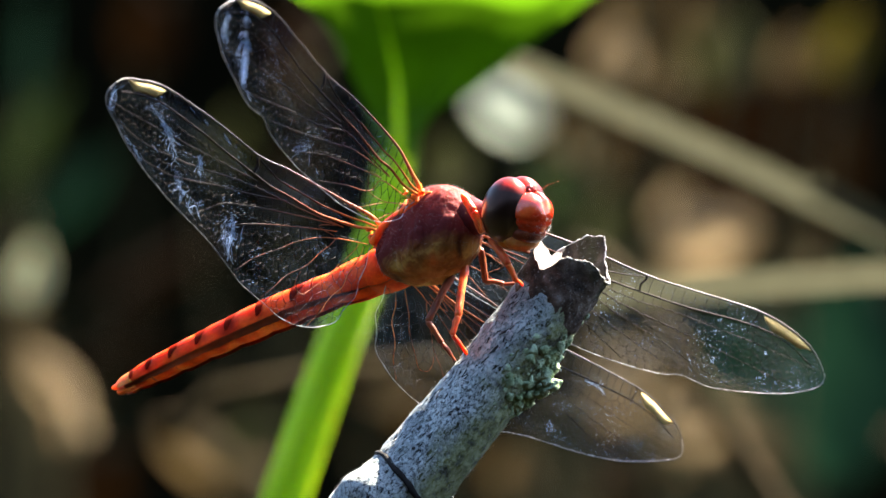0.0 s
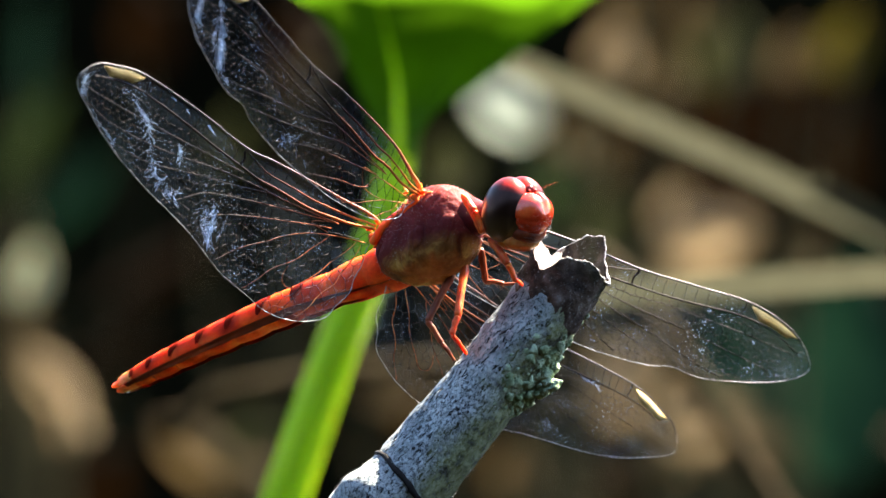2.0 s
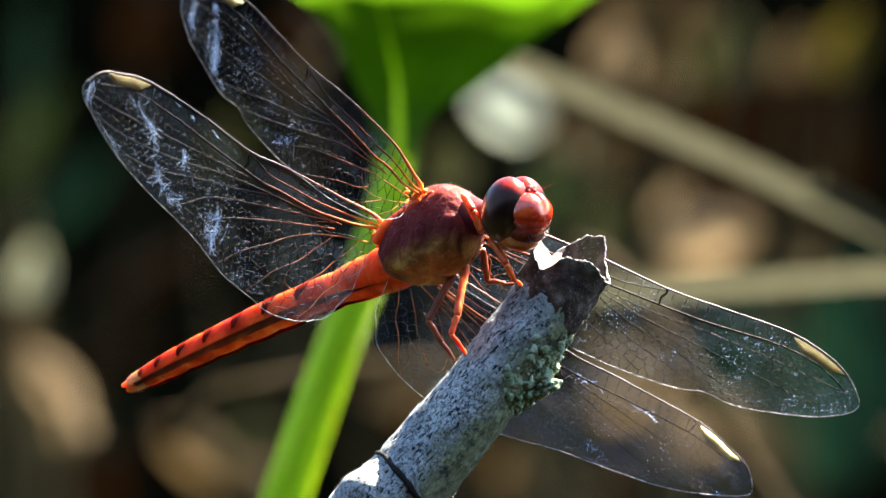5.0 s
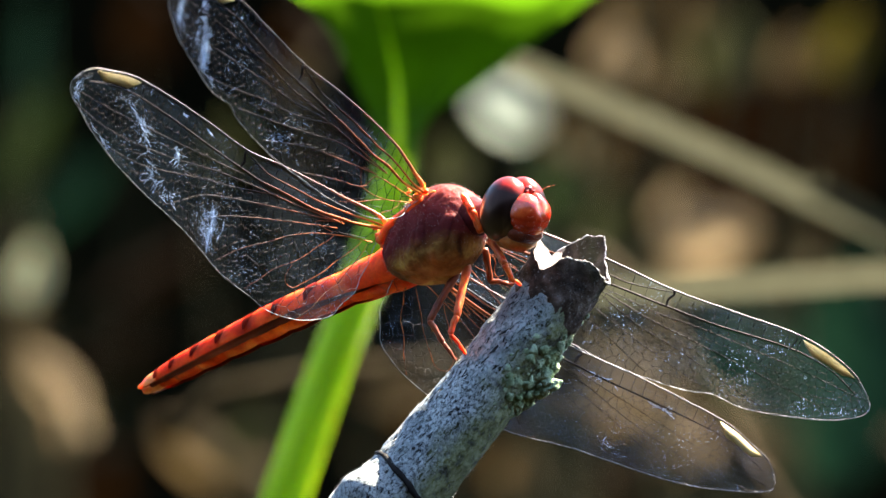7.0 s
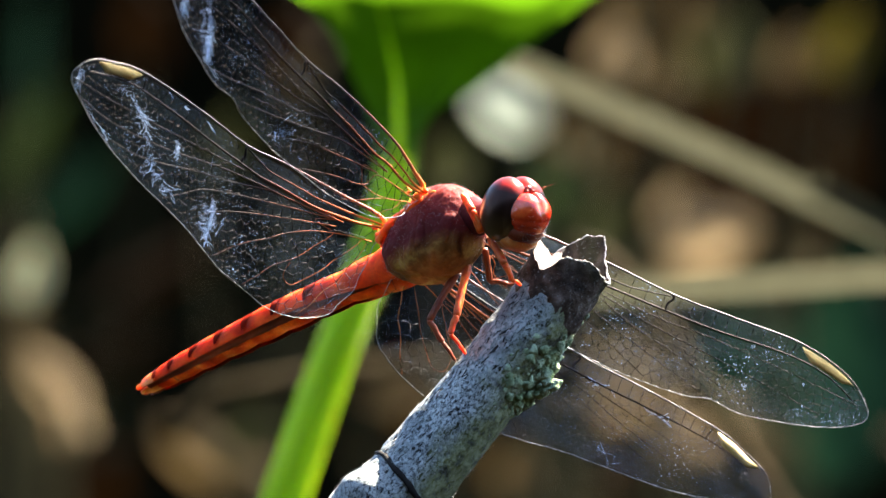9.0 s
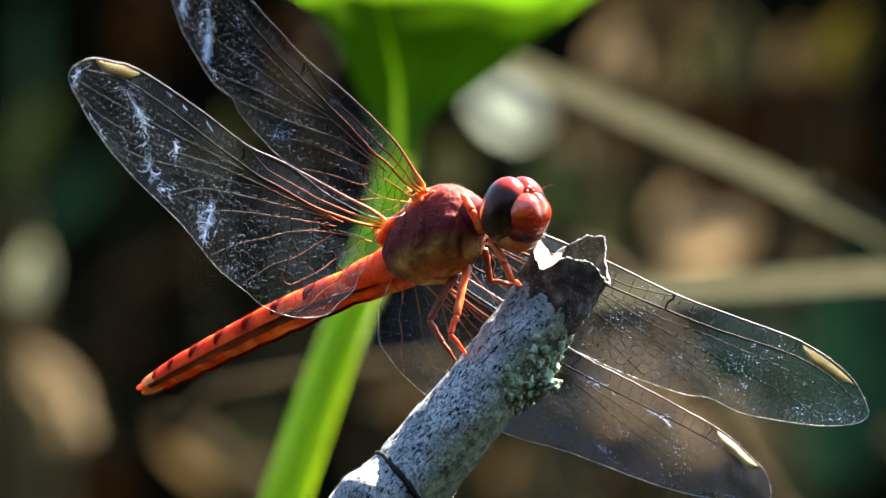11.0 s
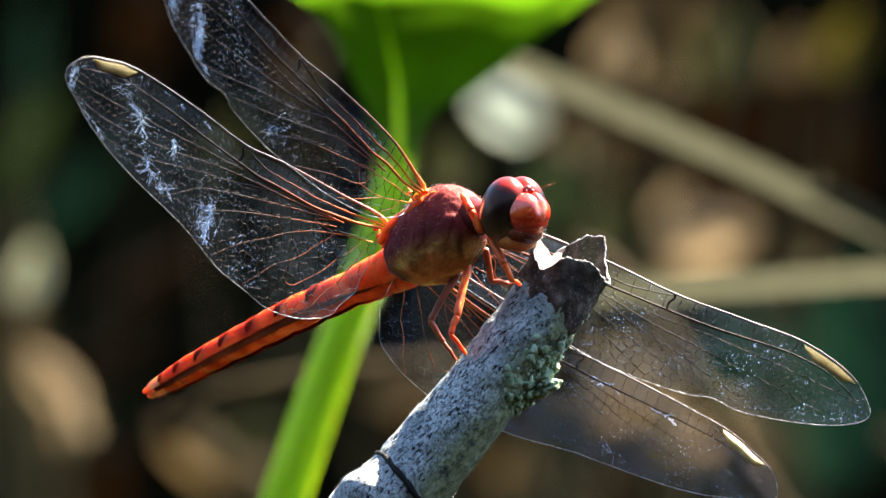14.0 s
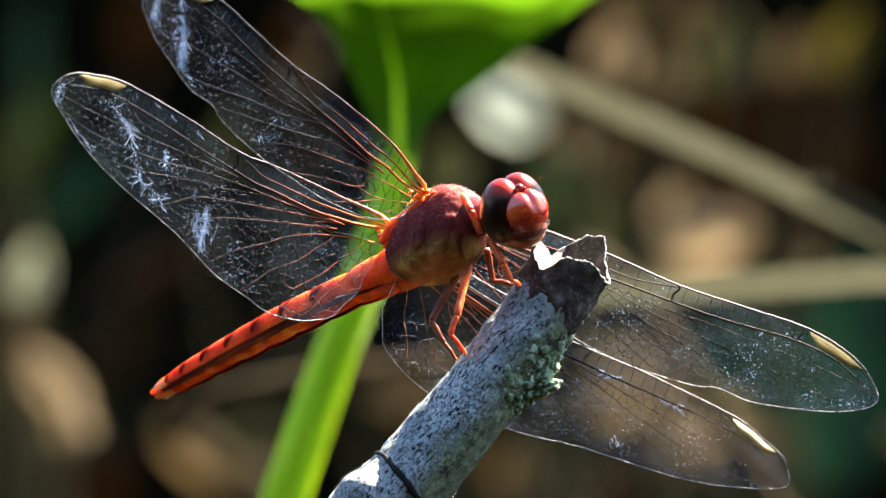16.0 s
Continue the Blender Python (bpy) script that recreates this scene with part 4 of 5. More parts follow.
    line([(u_, sub_v(u_)) for u_ in np.linspace(0.2, nodus, 12)], 0.075, 0.04)
    line([(u_, radius_v(u_)) for u_ in np.linspace(0.2, spot[1] + 0.6, 16)], 0.105, 0.034)
    # nodus: a dark arched brace
    brace = [(nodus, lead_v(nodus)), (nodus + 0.12, lead_v(nodus) + 0.3), (nodus - 0.15, lead_v(nodus) + 0.75), (nodus - 0.1, radius_v(nodus))]
    line(brace, 0.10, 0.07)
    line([(spot[0] - 0.55, lead_v(spot[0]) + 0.05), (spot[0] - 0.45, lead_v(spot[0]) + 0.4), (spot[0] - 0.7, radius_v(spot[0]))], 0.05, 0.04)
    for rank, way in enumerate(long_veins):
        line(way, (0.030, 0.046, 0.032, 0.042, 0.036, 0.042)[rank] if rank < 6 else 0.028, 0.020)
    # wing spot: a thickened cell behind the leading edge
    n = 20
    top, low = [], []
    for i in range(n + 1):
        u_ = spot[0] + (spot[1] - spot[0]) * i / n
        h = (radius_v(u_) - lead_v(u_) - 0.30) * min(1, 4 * i / n + 0.25, 4 * (1 - i / n) + 0.12)
        top.append((u_, lead_v(u_) + 0.17, z(u_, lead_v(u_))))
        low.append((u_ + 0.15, lead_v(u_) + 0.17 + h, z(u_, lead_v(u_))))
    v8 = [(a, b, c + dz) for dz in (0.05, -0.05) for a, b, c in top + low]
    m2 = n + 1
    f8 = []
    for i in range(n):
        f8 += [(i, i + 1, m2 + i + 1, m2 + i), (2 * m2 + i, 3 * m2 + i, 3 * m2 + i + 1, 2 * m2 + i + 1),
               (m2 + i, m2 + i + 1, 3 * m2 + i + 1, 3 * m2 + i), (i + 1, i, 2 * m2 + i, 2 * m2 + i + 1)]

    def scuff_glint_strokes(streaks, seed_):
        """Fine scratches and painted glints in the film along streaks from (u0, v0) to (u1, v1): spread, how many, half
        thickness.
        """
        r2 = random.Random(seed_)
        out = []
        for u0, v0, u1, v1, spread, count, thick in streaks:
            main = math.atan2(v1 - v0, u1 - u0)
            for i in range(count):
                s = r2.random()
                near = spread * (0.35 + 0.65 * abs(noise.noise(Vector((s * 4, seed_, u0)))) * 2)
                p = Vector((u0 + (u1 - u0) * s + r2.gauss(0, near), v0 + (v1 - v0) * s + r2.gauss(0, near)))
                a = main + r2.gauss(0, 0.45) if r2.random() < 0.65 else r2.uniform(0, 3.14)
                r = thick * r2.choice((0.5, 0.7, 1.0, 1.6))
                reach = r2.choice((0.03, 0.05, 0.09, 0.13, 0.42)) if 0.13 < spread < 0.8 or thick > 0.015 else r2.choice((0.015, 0.03, 0.045))
                for k in range(2 if reach > 0.18 else 1):
                    q = p + Vector((math.cos(a), math.sin(a))) * reach
                    if inside(p) and inside(q):
                        out.append((p3(p, 0.012), p3(q, 0.012), r, r * 0.4))
                    p, a = q, a + r2.gauss(0, 0.3)
        return rods(out)
    return film, rods(net), strong, (v8, f8), scuff_glint_strokes, costa, edge_rim


FORE_SET = wing_parts(FORE, 8, 18.8, (28.9, 33.3), 35.2, FORE_LONG, 11)
HIND_SET = wing_parts(HIND, 8, 15.3, (27.4, 31.3), 33.1, HIND_LONG, 23)


def wing(name, pieces, film, worn, seed):
    w = part(name, pieces[0], film, dragonfly, "clear veined wing film")
    tagged(part("scuffs_and_glints", pieces[4](worn, seed), M_SCUFF_GLINT, w, "pale bluish scratches and painted glints in the film"), kind="stuff")
    part("vein_net", pieces[1], M_NET, w)
    part("front_vein", pieces[5], M_COSTA, w, "shiny brown leading vein")
    part("rear_edge", pieces[6], M_EDGE, w, "pale thin trailing edge")
    for vein in pieces[2]:
        part("long_vein", vein, M_VEIN, w)
    part("wing_spot", pieces[3], M_STIGMA, w, "honey-coloured wing spot")
    return w


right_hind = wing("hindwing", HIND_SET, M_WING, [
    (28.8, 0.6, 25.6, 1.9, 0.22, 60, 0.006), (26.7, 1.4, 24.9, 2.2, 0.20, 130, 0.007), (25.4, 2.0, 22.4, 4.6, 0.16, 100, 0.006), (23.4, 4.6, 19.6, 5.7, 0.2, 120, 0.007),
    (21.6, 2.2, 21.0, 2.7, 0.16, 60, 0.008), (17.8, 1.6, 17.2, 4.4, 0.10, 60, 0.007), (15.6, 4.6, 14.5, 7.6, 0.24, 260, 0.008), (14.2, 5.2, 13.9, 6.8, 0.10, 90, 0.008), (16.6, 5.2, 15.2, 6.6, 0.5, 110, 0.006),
    # short dashes behind the leading edge imitate glinting film cells
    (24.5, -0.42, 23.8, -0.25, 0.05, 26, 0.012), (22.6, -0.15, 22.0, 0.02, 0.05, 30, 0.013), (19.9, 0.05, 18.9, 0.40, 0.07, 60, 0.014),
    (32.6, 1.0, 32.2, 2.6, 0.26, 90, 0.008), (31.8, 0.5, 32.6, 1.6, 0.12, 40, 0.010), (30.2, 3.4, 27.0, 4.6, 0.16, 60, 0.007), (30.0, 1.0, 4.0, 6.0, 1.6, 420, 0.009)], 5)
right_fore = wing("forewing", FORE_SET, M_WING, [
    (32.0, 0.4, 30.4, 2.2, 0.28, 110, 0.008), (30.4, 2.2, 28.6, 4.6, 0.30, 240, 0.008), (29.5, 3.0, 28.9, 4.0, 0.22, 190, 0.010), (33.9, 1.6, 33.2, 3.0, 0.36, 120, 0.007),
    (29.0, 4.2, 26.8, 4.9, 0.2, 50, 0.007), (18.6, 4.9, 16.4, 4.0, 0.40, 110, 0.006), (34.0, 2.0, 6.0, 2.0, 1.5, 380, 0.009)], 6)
left_fore = wing("forewing", FORE_SET, M_WING, [
    (25.7, 0.4, 25.5, 0.7, 0.10, 26, 0.012), (26.7, 0.5, 26.5, 0.7, 0.10, 16, 0.012), (30.0, 1.6, 30.1, 1.8, 0.08, 24, 0.013), (26.2, 3.2, 26.0, 3.8, 0.12, 20, 0.012),
    (34.9, 2.4, 25.0, 5.5, 0.12, 60, 0.008), (12.0, 1.5, 33.0, 2.5, 1.5, 120, 0.007)], 7)
left_hind = wing("hindwing", HIND_SET, M_WING, [
    (16.4, 1.2, 18.4, 1.1, 0.04, 46, 0.03), (22.0, 0.9, 23.6, 0.8, 0.04, 36, 0.02), (31.0, 3.5, 18.5, 6.9, 0.12, 80, 0.008), (19.0, 5.0, 21.0, 5.6, 0.6, 30, 0.007),
    (0.6, 4.0, 3.0, 8.0, 1.0, 150, 0.009), (4.0, 4.0, 30.0, 2.5, 1.5, 180, 0.009)], 8)


# ---- plants behind ----
def green_plant():
    root = new("broad_leaved_plant")
    stem = [(-31.35, 230.00, 369.16), (-22.31, 230.00, 400.81), (-17.79, 230.00, 415.88), (-14.17, 230.00, 427.44), (-10.70, 230.00, 437.49), (-7.25, 230.00, 447.04), (-5.03, 231.00, 453.57), (-4.14, 235.00, 458.63), (-3.81, 243.00, 462.76)]
    first = Vector(stem[0])
    stem = [(first.x - 60, first.y, -4.0)] + stem
    line = catmull(stem, 8)
    rad = [(2.45 - 0.95 * i / (len(line) - 1)) * min(1, 0.2 + 1.6 * (len(line) - 1 - i) / 12) for i in range(len(line))]
    st = part("stem", tube(line, rad, 18, 1.0, (0, 1, 0), 0.08, 6), M_STEM, root)
    rng = random.Random(2)
    hairs = []
    for i in range(1100):
        k = rng.randrange(len(line) - 30, len(line) - 8)
        q = Vector(line[k]).lerp(Vector(line[k + 1]), rng.random())
        a = rng.uniform(0, 6.3)
        o = Vector((math.cos(a), math.sin(a), rng.uniform(-0.3, 0.3)))
        hairs.append((q + o * rad[k] * 0.95, q + o * (rad[k] + rng.uniform(0.3, 0.8)), 0.03, 0.01))
    part("stem_hair", rods(hairs), M_DOWN, st)
    # blade: rises from the stem, its two halves folded up along the midrib
    heights = [458.3, 460.4, 462.7, 464.7, 467.0, 469.6, 472.5, 476.5, 480.8, 486.1, 491.5, 495.8, 499.0]
    lefts = [1.7, 2.1, 3.0, 4.3, 5.5, 6.7, 9.0, 13.0, 16.6, 17.8, 16.2, 10.8, 1.0]
    rights = [1.7, 1.9, 3.2, 6.4, 10.2, 14.6, 18.8, 23.8, 28.0, 30.0, 26.0, 16.2, 1.0]
    backs = [231.0, 232.0, 234.0, 237.0, 241.0, 244.0, 245.0, 242.0, 235.0, 225.0, 211.0, 195.0, 179.0]
    mids = [-4.0, -3.9, -3.8, -3.6, -3.6, -3.7, -3.8, -3.7, -3.4, -3.1, -2.7, -2.2, -1.9]
    rows, cols = 72, 24
    v, f = [], []
    for i in range(rows + 1):
        t = 12 * i / rows
        at = range(13)
        z, wl, wr, y, x = (float(np.interp(t, at, q)) for q in (heights, lefts, rights, backs, mids))
        for k in range(-cols, cols + 1):
            q = k / cols
            w = wl if q < 0 else wr
            fold = (-0.55 * w * abs(q)) if q < 0 else (-0.25 * w * q + 0.12 * w * math.sin(q * 5))
            wave = 0.7 * noise.noise(Vector((q * 2.2, t * 0.5, 4))) * min(1, t / 3)
            v.append((x + q * w, y + fold + wave, z + 0.08 * w * abs(q) * math.sin(q * 9 + t)))
    wide = 2 * cols + 1
    for i in range(rows):
        for k in range(2 * cols):
            a = i * wide + k
            f.append((a, a + 1, a + wide + 1, a + wide))
    blade = part("leaf_blade", (v, f), M_LEAF, root, "backlit bright green arching leaf blade")
    rib = catmull([(x - 0.055 * i * i, y - 1.4 - 0.3 * i, z) for i, (x, y, z) in enumerate(zip(mids[:7], backs[:7], heights[:7]))], 6)
    part("midrib", tube(rib, [0.48 - 0.012 * i for i in range(len(rib))], 12), M_STEM, blade)
    tagged(root, "tall green plant with a hairy stem and folded broad leaf", "plant")


green_plant()


def stalk(points, r0, r1, label, mat=None):
    line = catmull(points, 10)
    n = len(line)
    rad = [r0 + (r1 - r0) * i / (n - 1) for i in range(n)]
    ob = part("dry_stalk", tube(line, rad, 14, 1.0, (0, 1, 0), 0.12, 8), mat or M_STRAW, None, label)
    for k in range(6, n - 4, 13):
        a, b = Vector(line[k]), Vector(line[k + 1])
        d = (b - a).normalized()
        part("stalk_joint", tube([a, a + d * 0.8, a + d * 1.6, a + d * 2.4], [rad[k] * 0.99, rad[k] * 1.03, rad[k] * 1.03, rad[k] * 0.99], 14), mat or M_STRAW, ob)
    tagged(ob, category="grass stalk", group="dry grass behind")


def grass_blade(points, w0, w1, label):
    """A long dry blade, shallowly folded along its midrib, its face across the view."""
    line = [Vector(q) for q in catmull(points, 10)]
    n, v, f = len(line), [], []
    for i, c in enumerate(line):
        d = (line[min(i + 1, n - 1)] - line[max(i - 1, 0)]).normalized()
        side = d.cross(Vector((0, 1, 0))).normalized()
        w = (w0 + (w1 - w0) * i / (n - 1)) * (1 + 0.06 * noise.noise(c / 9))
        for k in range(-3, 4):
            q = k / 3
            v.append(tuple(c + side * (w * q) + Vector((0, 0.05 * w * abs(q) + 0.03 * math.cos(k * 3.1), 0))))
    f = [(i * 7 + k, i * 7 + k + 1, i * 7 + k + 8, i * 7 + k + 7) for i in range(n - 1) for k in range(6)]
    ob = part("grass_blade", (v, f), M_BLADE, None, label)
    part("midrib", tube([c + Vector((0, -0.05, 0)) for c in line], [0.05 * w0] * n, 8, 1.0, (0, 1, 0)), M_BLADE, ob)
    tagged(ob, category="grass blade", group="dry grass behind")


grass_blade([(-27.9, 480.0, 486.3), (-8.8, 480.0, 477.9), (1.0, 480.0, 473.3), (7.1, 480.0, 470.4), (13.3, 480.0, 467.7), (19.4, 480.0, 465.0), (25.5, 480.0, 462.3), (31.7, 480.0, 459.5), (37.8, 480.0, 456.6), (48.1, 480.0, 451.7), (62.4, 480.0, 444.4), (111.5, 480.0, 416.8), (858.3, 480.0, -3.0)], 1.25, 1.15, "straight beige dry grass blade leaning across")
grass_blade([(314.9, 290.0, -3.0), (134.9, 290.0, 383.7), (74.9, 290.0, 443.7), (53.8, 290.0, 447.2), (41.5, 290.0, 447.5), (35.2, 290.0, 447.1), (28.9, 290.0, 446.7), (22.0, 290.0, 446.3), (14.6, 290.0, 446.1), (8.3, 290.0, 446.2)], 1.45, 1.3, "pale dry grass blade arching nearly level")
stalk([(272.6, 520.0, -3.0), (182.6, 520.0, 171.4), (32.6, 520.0, 428.6), (13.6, 520.0, 435.7), (1.0, 520.0, 436.7), (-5.3, 520.0, 436.5), (-11.6, 520.0, 435.9), (-19.2, 520.0, 434.8), (-25.5, 520.0, 433.3), (-30.6, 520.0, 429.2)], 1.5, 1.0, "bent tan reed, coloured dark as if shaded", M_REED)


def leaf_shape(w, h, curl):
    v, f = [], []
    for i in range(13):
        t = i / 12
        hw = w / 2 * math.sin(math.pi * (0.04 + 0.93 * t)) ** 0.7
        for k in range(7):
            q = (k - 3) / 3
            v.append((hw * q, curl * (q * q) + curl * 0.6 * math.sin(t * 3), t * h))
    for i in range(12):
        for k in range(6):
            a = i * 7 + k
            f.append((a, a + 1, a + 8, a + 7))
    return v, f


# dim tan is a shaded copy of tan; brown and deep green also carry shade
M_DEAD = [plain("pale_dry_leaf", [(0.3, (0.2374, 0.273, 0.2173)), (0.7, (0.3312, 0.3798, 0.3188))], 12, 0.8, 0.2, 0.05, 0.5),
          plain("tan_dry_leaf", [(0.3, (0.149, 0.1073, 0.05658)), (0.7, (0.2144, 0.1608, 0.08935))], 12, 0.8, 0.2, 0.05, 0.5),
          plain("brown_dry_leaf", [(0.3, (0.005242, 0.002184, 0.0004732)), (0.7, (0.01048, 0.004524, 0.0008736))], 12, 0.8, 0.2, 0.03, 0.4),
          plain("low_green_leaf", [(0.3, (0.01521, 0.02574, 0.006435)), (0.7, (0.02925, 0.04563, 0.0117))], 12, 0.6, 0.2, 0.03, 0.4),
          plain("yellow_leaf", [(0.3, (0.06048, 0.04752, 0.005184)), (0.7, (0.0864, 0.06912, 0.00864))], 12, 0.6, 0.2, 0.05, 0.5),
          plain("shade_dimmed_tan_leaf", [(0.3, (0.05023, 0.03456, 0.01421)), (0.7, (0.07921, 0.05357, 0.02326))], 12, 0.8, 0.2, 0.05, 0.5),
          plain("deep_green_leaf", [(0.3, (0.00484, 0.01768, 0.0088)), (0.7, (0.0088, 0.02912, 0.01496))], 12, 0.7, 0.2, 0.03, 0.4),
          plain("olive_leaf", [(0.3, (0.027, 0.0288, 0.009)), (0.7, (0.045, 0.0468, 0.0162))], 12, 0.7, 0.2, 0.03, 0.4),
          plain("pale_straw_leaf", [(0.3, (0.27, 0.275, 0.165)), (0.7, (0.37, 0.385, 0.24))], 12, 0.8, 0.2, 0.05, 0.5)]
WORDS = ("withered weed with a pale grey-green leaf", "withered weed with a tan leaf", "dead weed with a brown leaf", "low weed with a dull green leaf", "weed with a yellowing leaf",
         "dead weed with a tan leaf darkened for shade", "low weed with a deep green leaf", "low weed with an olive leaf", "withered weed with a pale straw-green leaf")


def weed(x, y, z, w, h, lean, kind):
    """A thin stem from the ground with one broad leaf at its top."""
    root = new("weed")
    rng = random.Random(int(x * 7 + z))
    foot = (x + rng.uniform(-60, 60), y + 30, ground_height(x * 0.001, y * 0.001) * 1000 - 6)
    c, sn = math.cos(radians(lean)), math.sin(radians(lean))
    base = Vector((x - sn * h / 2, y, z - c * h / 2))
    stem = catmull([foot, ((foot[0] * 0.7 + base.x * 0.3), y + 34, (foot[2] + base.z) * 0.45), (base.x - 2, y + 8, base.z - 25), tuple(base)], 8)
    part("weed_stem", tube(stem, [1.1 - 0.02 * i for i in range(len(stem))], 8), M_STRAW, root)
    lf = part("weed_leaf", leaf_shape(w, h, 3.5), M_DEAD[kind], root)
    lf.matrix_basis = Matrix.Translation(base * 0.001) @ pose(0, 0, 0, 0, lean, 0) @ pose(0, 0, 0, -12, 0, rng.uniform(-20, 20))
    tagged(root, WORDS[kind], "weed", "weeds before the bank")


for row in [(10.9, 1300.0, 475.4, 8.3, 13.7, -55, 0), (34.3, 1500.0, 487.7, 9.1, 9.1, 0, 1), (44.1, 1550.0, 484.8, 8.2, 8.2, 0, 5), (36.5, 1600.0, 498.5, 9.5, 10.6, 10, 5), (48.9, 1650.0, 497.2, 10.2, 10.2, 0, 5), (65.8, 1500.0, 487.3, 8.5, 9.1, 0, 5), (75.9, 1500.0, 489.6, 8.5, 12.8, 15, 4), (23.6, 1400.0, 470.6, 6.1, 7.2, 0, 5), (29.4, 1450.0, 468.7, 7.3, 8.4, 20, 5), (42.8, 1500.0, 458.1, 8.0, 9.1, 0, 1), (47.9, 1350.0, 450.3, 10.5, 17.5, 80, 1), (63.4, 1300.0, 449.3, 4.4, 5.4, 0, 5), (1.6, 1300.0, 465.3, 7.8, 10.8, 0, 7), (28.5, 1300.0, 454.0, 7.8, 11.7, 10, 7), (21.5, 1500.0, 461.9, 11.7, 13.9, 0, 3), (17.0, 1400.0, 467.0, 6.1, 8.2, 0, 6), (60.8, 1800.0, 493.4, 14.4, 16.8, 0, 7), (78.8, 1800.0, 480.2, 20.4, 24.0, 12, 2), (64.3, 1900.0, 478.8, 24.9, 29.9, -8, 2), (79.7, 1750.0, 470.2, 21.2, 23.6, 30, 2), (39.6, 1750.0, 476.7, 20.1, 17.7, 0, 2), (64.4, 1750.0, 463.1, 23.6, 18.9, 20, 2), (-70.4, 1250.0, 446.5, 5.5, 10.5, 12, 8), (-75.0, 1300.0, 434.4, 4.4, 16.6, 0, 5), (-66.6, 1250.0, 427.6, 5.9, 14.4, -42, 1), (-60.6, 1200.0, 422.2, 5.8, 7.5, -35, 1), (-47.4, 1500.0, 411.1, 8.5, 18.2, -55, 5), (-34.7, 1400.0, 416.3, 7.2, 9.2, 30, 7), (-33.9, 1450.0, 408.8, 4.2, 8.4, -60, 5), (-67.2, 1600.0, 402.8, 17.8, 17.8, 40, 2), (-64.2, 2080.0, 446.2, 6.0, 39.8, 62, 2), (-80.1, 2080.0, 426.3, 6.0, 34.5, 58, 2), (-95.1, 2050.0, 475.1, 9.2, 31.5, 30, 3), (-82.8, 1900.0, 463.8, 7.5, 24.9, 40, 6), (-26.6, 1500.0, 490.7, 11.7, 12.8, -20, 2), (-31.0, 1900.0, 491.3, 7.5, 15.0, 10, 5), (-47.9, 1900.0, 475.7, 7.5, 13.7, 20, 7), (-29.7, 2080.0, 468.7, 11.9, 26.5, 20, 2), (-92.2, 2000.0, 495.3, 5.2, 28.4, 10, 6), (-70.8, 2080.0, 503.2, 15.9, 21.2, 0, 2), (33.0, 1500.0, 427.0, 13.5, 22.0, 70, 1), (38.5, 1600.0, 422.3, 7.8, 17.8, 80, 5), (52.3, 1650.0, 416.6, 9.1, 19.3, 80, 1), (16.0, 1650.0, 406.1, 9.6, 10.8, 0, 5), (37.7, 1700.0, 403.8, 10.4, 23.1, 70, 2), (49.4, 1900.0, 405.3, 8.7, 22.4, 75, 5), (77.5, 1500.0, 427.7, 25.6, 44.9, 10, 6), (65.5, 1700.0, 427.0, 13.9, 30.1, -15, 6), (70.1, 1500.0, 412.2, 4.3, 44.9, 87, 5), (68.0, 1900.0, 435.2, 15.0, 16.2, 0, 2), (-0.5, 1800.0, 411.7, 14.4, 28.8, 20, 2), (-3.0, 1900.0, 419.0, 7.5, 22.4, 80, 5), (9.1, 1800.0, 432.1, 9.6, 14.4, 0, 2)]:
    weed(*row)


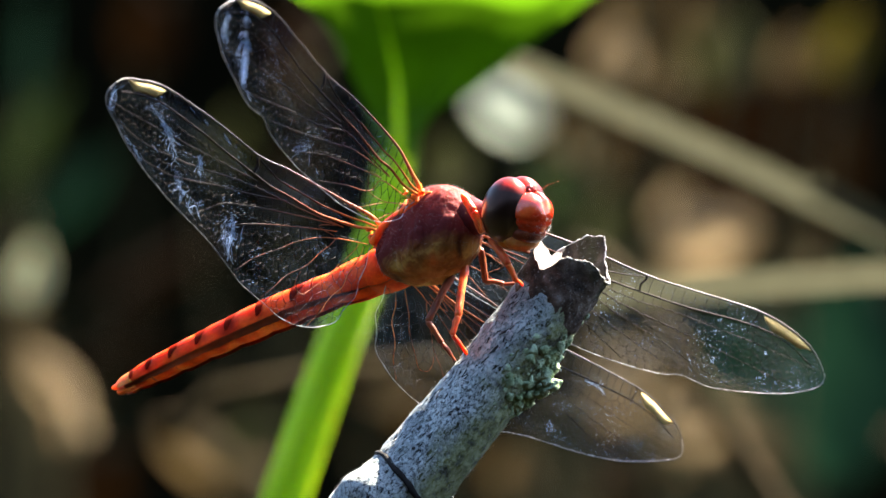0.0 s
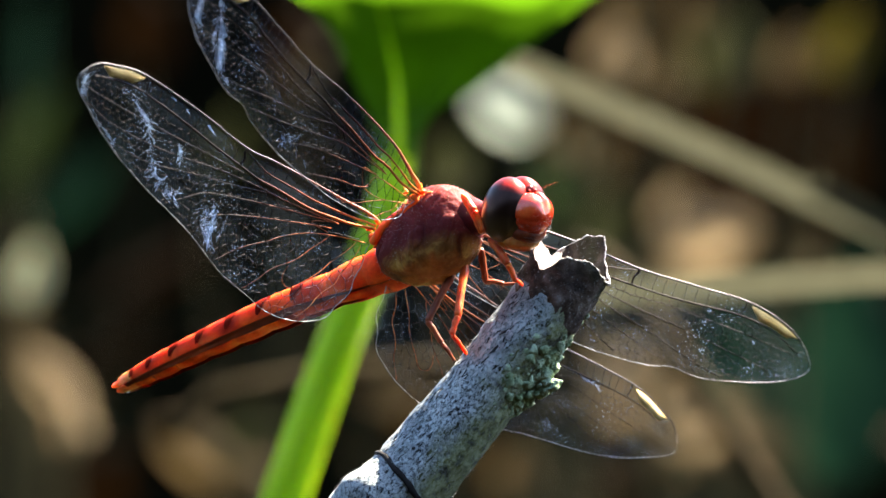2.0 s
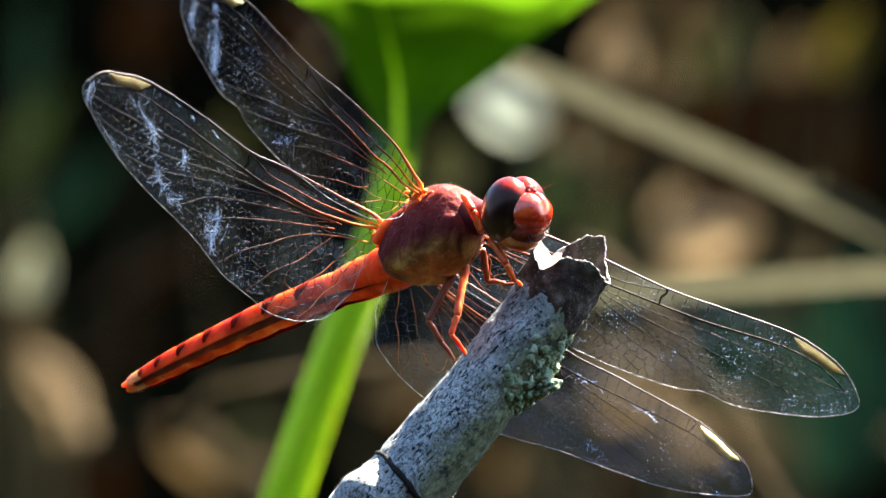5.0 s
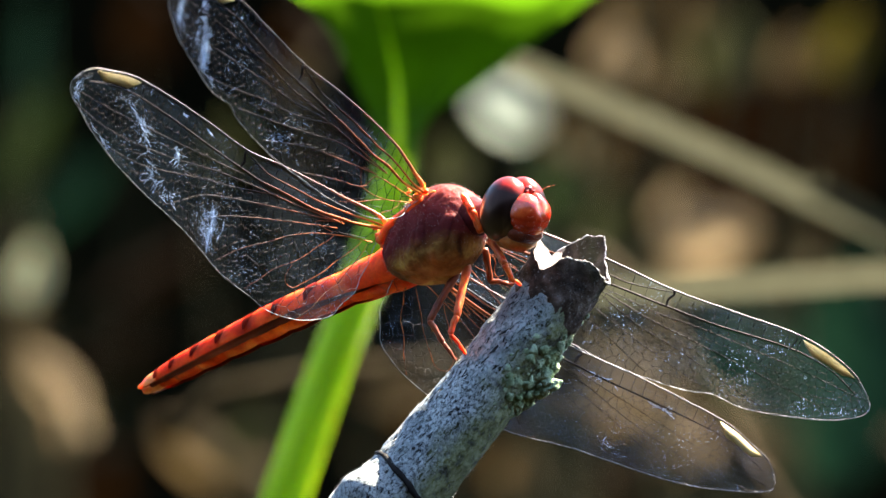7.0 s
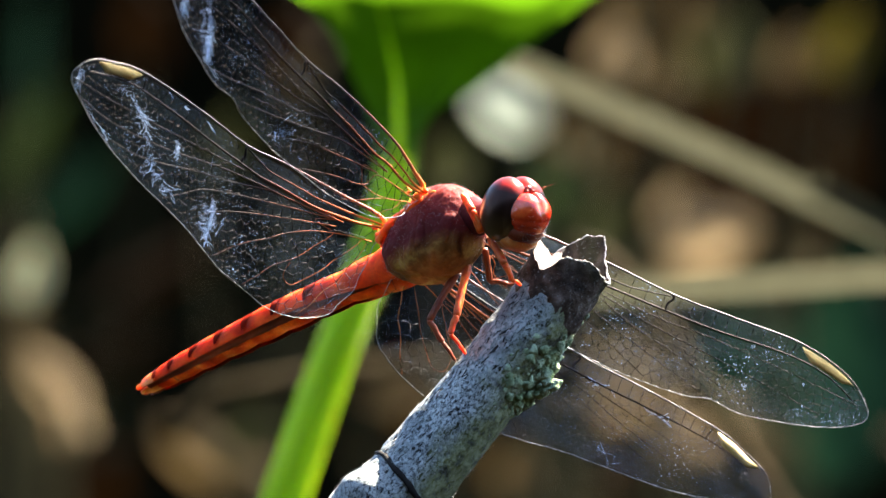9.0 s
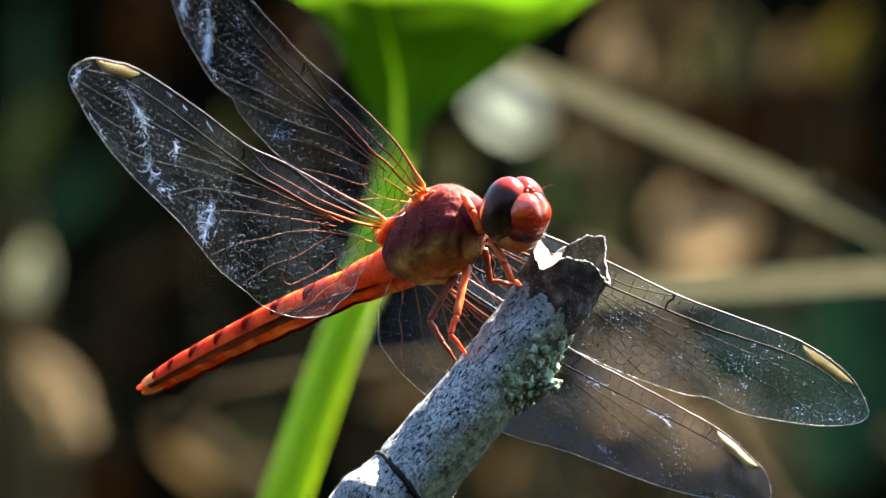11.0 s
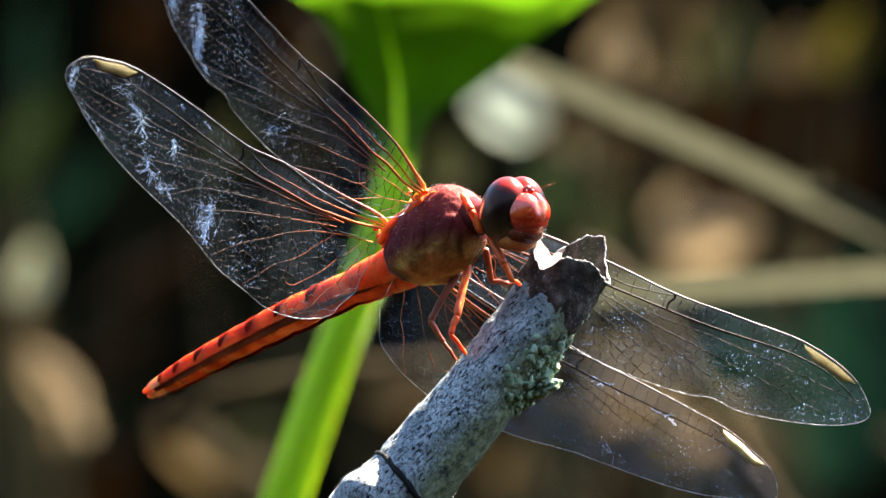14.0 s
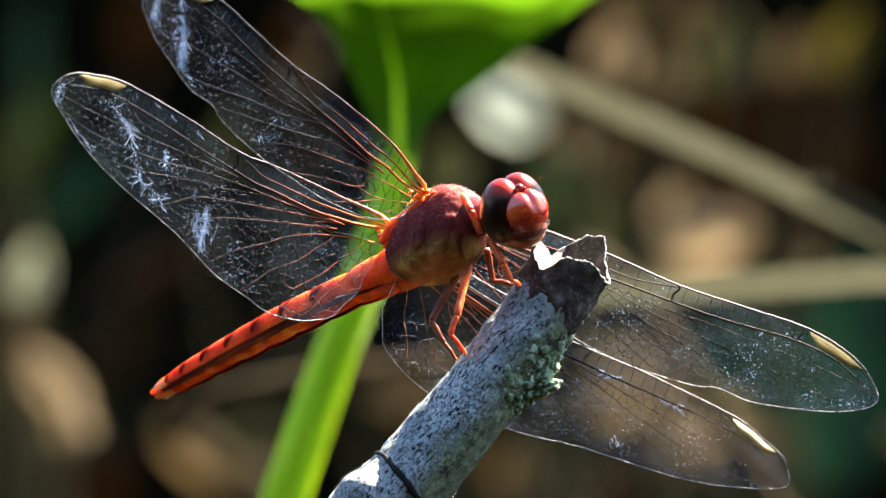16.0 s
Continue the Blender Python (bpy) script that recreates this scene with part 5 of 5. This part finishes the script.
def motions():
    turn = [(0, 5.61, -0.65), (0.5, 5.33, -0.86), (1, 5.63, -0.38), (1.5, 5.73, -0.39), (2, 5.46, -0.44), (2.4, 5.46, -0.44), (2.5, 5.42, -0.32), (2.6, 4.52, -0.68), (3, 4.52, -0.68), (3.5, 4.44, -0.62), (4, 4.62, -0.46), (6.5, 0.17, 0.17), (7, 0.00, 0.00), (7.2, 0.00, 0.00), (7.35, 0.32, 0.25), (7.5, 0.32, 0.25), (8, 0.15, 0.05), (8.5, 0.16, 0.12), (9, 0.23, 0.13), (11.5, 0.08, 0.10), (12, -0.08, -0.03), (12.4, -0.08, -0.03), (12.5, -0.70, -0.50), (12.65, -0.47, -0.26), (13, -0.47, -0.26), (13.5, -0.69, -0.38), (14, -0.81, -0.22), (14.5, -0.79, -0.59), (15, -0.69, -0.31), (15.5, -0.69, -0.41), (15.7, -0.69, -0.41), (15.8, -2.24, -0.21), (16, -2.24, -0.21)]
    walk(dragonfly, [(t, Matrix.Translation(PIVOT * 0.001) @ pose(0, 0, 0, 0, b, a)) for t, a, b in turn])

    def swing(w, at, rows):
        walk(w, [(t, pose(at[0] * 0.001, at[1] * 0.001, at[2] * 0.001, a, b, c)) for t, a, b, c in rows])
    swing(right_hind, (-8.30, 5.20, 1.88), [(0, -103.4, -18.7, -130.4), (0.5, -104.8, -19.5, -131.2), (1, -105.3, -19.7, -133.0), (1.5, -106.0, -20.1, -134.2), (2, -108.2, -20.6, -135.1), (2.4, -108.2, -20.6, -135.1), (2.5, -106.6, -20.5, -134.3), (2.6, -108.8, -20.5, -133.6), (3, -108.8, -20.5, -133.6), (3.5, -109.1, -20.4, -133.6), (4, -109.6, -19.8, -133.1), (6.5, -109.2, -19.1, -131.6), (7, -109.6, -19.5, -131.9), (7.2, -109.6, -19.5, -131.9), (7.35, -108.6, -20.8, -132.4), (7.5, -108.6, -20.8, -132.4), (8, -109.4, -20.9, -132.2), (8.5, -109.6, -20.9, -132.4), (9, -110.2, -20.6, -132.2), (11.5, -110.5, -21.1, -133.0), (12, -110.8, -21.4, -133.1), (12.4, -110.8, -21.4, -133.1), (12.5, -110.2, -19.9, -133.8), (12.65, -108.8, -21.3, -132.5), (13, -108.8, -21.3, -132.5), (13.5, -109.5, -21.7, -132.7), (14, -109.5, -21.3, -132.6), (14.5, -110.3, -22.0, -133.0), (15, -109.7, -21.6, -133.0), (15.5, -110.4, -21.6, -132.9), (15.7, -110.4, -21.6, -132.9), (15.8, -110.6, -19.2, -133.4), (16, -110.6, -19.2, -133.4)])
    swing(right_fore, (-5.66, 2.70, 4.11), [(0, -106.5, -23.8, -118.8), (0.5, -107.9, -24.3, -119.2), (1, -106.9, -24.8, -121.4), (1.5, -105.5, -25.4, -122.4), (2, -105.7, -25.8, -122.9), (2.4, -105.7, -25.8, -122.9), (2.5, -106.3, -25.3, -121.7), (2.6, -105.8, -26.0, -122.4), (3, -105.8, -26.0, -122.4), (3.5, -105.8, -25.9, -122.4), (4, -105.9, -25.6, -122.4), (6.5, -105.9, -24.8, -120.7), (7, -106.5, -25.5, -120.8), (7.2, -106.5, -25.5, -120.8), (7.35, -105.7, -26.4, -120.9), (7.5, -105.7, -26.4, -120.9), (8, -105.8, -26.6, -120.6), (8.5, -105.7, -26.5, -120.7), (9, -105.7, -26.5, -120.7), (11.5, -105.1, -26.6, -120.9), (12, -105.2, -26.7, -120.7), (12.4, -105.2, -26.7, -120.7), (12.5, -108.7, -25.8, -122.3), (12.65, -106.4, -27.6, -121.4), (13, -106.4, -27.6, -121.4), (13.5, -106.4, -27.7, -121.4), (14, -106.4, -27.5, -121.4), (14.5, -106.2, -28.0, -121.5), (15, -106.3, -27.6, -121.4), (15.5, -106.2, -27.7, -121.6), (15.7, -106.2, -27.7, -121.6), (15.8, -106.2, -25.8, -122.6), (16, -106.2, -25.8, -122.6)])
    swing(left_fore, (-5.18, 4.00, 2.92), [(0, -81.1, 17.6, 23.2), (0.5, -80.6, 17.6, 23.8), (1, -81.1, 17.4, 22.9), (1.5, -80.7, 17.0, 23.8), (2, -78.5, 16.0, 27.3), (2.4, -78.5, 16.0, 27.3), (2.5, -82.2, 18.0, 18.6), (2.6, -83.3, 19.9, 14.8), (3, -83.3, 19.9, 14.8), (3.5, -83.1, 19.8, 15.1), (4, -83.1, 19.9, 14.7), (6.5, -83.2, 20.5, 12.0), (7, -82.7, 20.6, 12.6), (7.2, -82.7, 20.6, 12.6), (7.35, -83.5, 21.1, 11.5), (7.5, -83.5, 21.1, 11.5), (8, -83.1, 21.3, 11.6), (8.5, -83.4, 21.3, 11.3), (9, -83.3, 21.5, 11.4), (11.5, -83.3, 21.3, 11.8), (12, -83.2, 21.4, 11.8), (12.4, -83.2, 21.4, 11.8), (12.5, -83.5, 19.8, 11.4), (12.65, -83.2, 21.5, 11.4), (13, -83.2, 21.5, 11.4), (13.5, -83.4, 21.5, 11.6), (14, -82.8, 21.5, 12.4), (14.5, -83.3, 21.7, 11.7), (15, -83.4, 21.4, 11.6), (15.5, -83.1, 21.6, 11.7), (15.7, -83.1, 21.6, 11.7), (15.8, -82.7, 19.6, 13.7), (16, -82.7, 19.6, 13.7)])
    swing(left_hind, (-6.47, 6.63, 0.23), [(0, -88.8, 24.5, 41.3), (0.5, -89.5, 24.4, 41.5), (1, -90.3, 24.2, 41.0), (1.5, -90.3, 24.2, 41.2), (2, -88.5, 23.8, 42.7), (2.4, -88.5, 23.8, 42.7), (2.5, -98.1, 26.4, 35.1), (2.6, -101.4, 28.9, 27.6), (3, -101.4, 28.9, 27.6), (3.5, -102.7, 29.0, 27.6), (4, -101.2, 29.0, 27.1), (6.5, -102.7, 29.0, 23.5), (7, -103.1, 28.7, 23.6), (7.2, -103.1, 28.7, 23.6), (7.35, -103.4, 30.0, 22.0), (7.5, -103.4, 30.0, 22.0), (8, -103.1, 30.2, 22.3), (8.5, -103.1, 30.1, 22.3), (9, -103.3, 30.3, 22.3), (11.5, -106.1, 30.1, 22.8), (12, -107.8, 30.3, 23.1), (12.4, -107.8, 30.3, 23.1), (12.5, -108.0, 28.6, 21.6), (12.65, -105.4, 30.2, 21.7), (13, -105.4, 30.2, 21.7), (13.5, -105.0, 30.3, 22.1), (14, -104.8, 30.2, 22.2), (14.5, -104.8, 30.5, 22.3), (15, -105.0, 30.3, 22.1), (15.5, -105.0, 30.4, 22.1), (15.7, -105.0, 30.4, 22.1), (15.8, -102.8, 28.3, 22.7), (16, -102.8, 28.3, 22.7)])
    rest = abdomen_part.matrix_basis.copy()
    walk(abdomen_part, [(t, rest @ pose(0, 0, 0, 0, b, a)) for t, a, b in [(0, 0.00, -0.76), (0.5, 0.00, -0.13), (1, 0.00, -0.95), (1.5, 0.00, -0.79), (2, 0.00, -0.85), (2.4, 0.00, -0.85), (2.5, 0.00, -0.32), (2.6, 0.00, 0.31), (3, 0.00, 0.31), (3.5, 0.00, 0.01), (4, 0.00, -0.50), (6.5, 0.00, -0.51), (7, 0.00, 0.00), (7.2, 0.00, 0.00), (7.35, 0.00, -0.04), (7.5, 0.00, -0.04), (8, 0.00, 0.61), (8.5, 0.00, 0.33), (9, 0.00, 0.35), (11.5, 0.00, 0.31), (12, 0.00, 0.68), (12.4, 0.00, 0.68), (12.5, 0.00, -0.28), (12.65, 0.00, 0.75), (13, 0.00, 0.75), (13.5, 0.00, 0.96), (14, 0.00, 0.63), (14.5, 0.00, 1.06), (15, 0.00, 0.69), (15.5, 0.00, 1.11), (15.7, 0.00, 1.11), (15.8, 0.00, 0.85), (16, 0.00, 0.85)]])
    nod = [(0.0, 0, 0, 0, 0), (4.2, 0, 0, 0, 0), (6.3, -2, 2, -1.5, 0), (7.2, -2, 2, -1.5, 0), (7.5, -1, 1, -1, 0), (12.3, -1, 1, -1, 0), (12.4, 6, -2, -3, 0.1), (12.5, 20, -6, -8, 0.35),
           (12.6, 8, -2, -3, 0.15), (12.7, -1, 1, -1, 0), (15.7, -1, 1, -1, 0), (15.8, 22, -4, -6, 0.15), (16.0, 17, -1, -5, 0.15)]
    walk(head_part, [(t, HEAD_REST @ pose(0, 0, up * 0.001, a, b, c)) for t, a, b, c, up in nod])


motions()
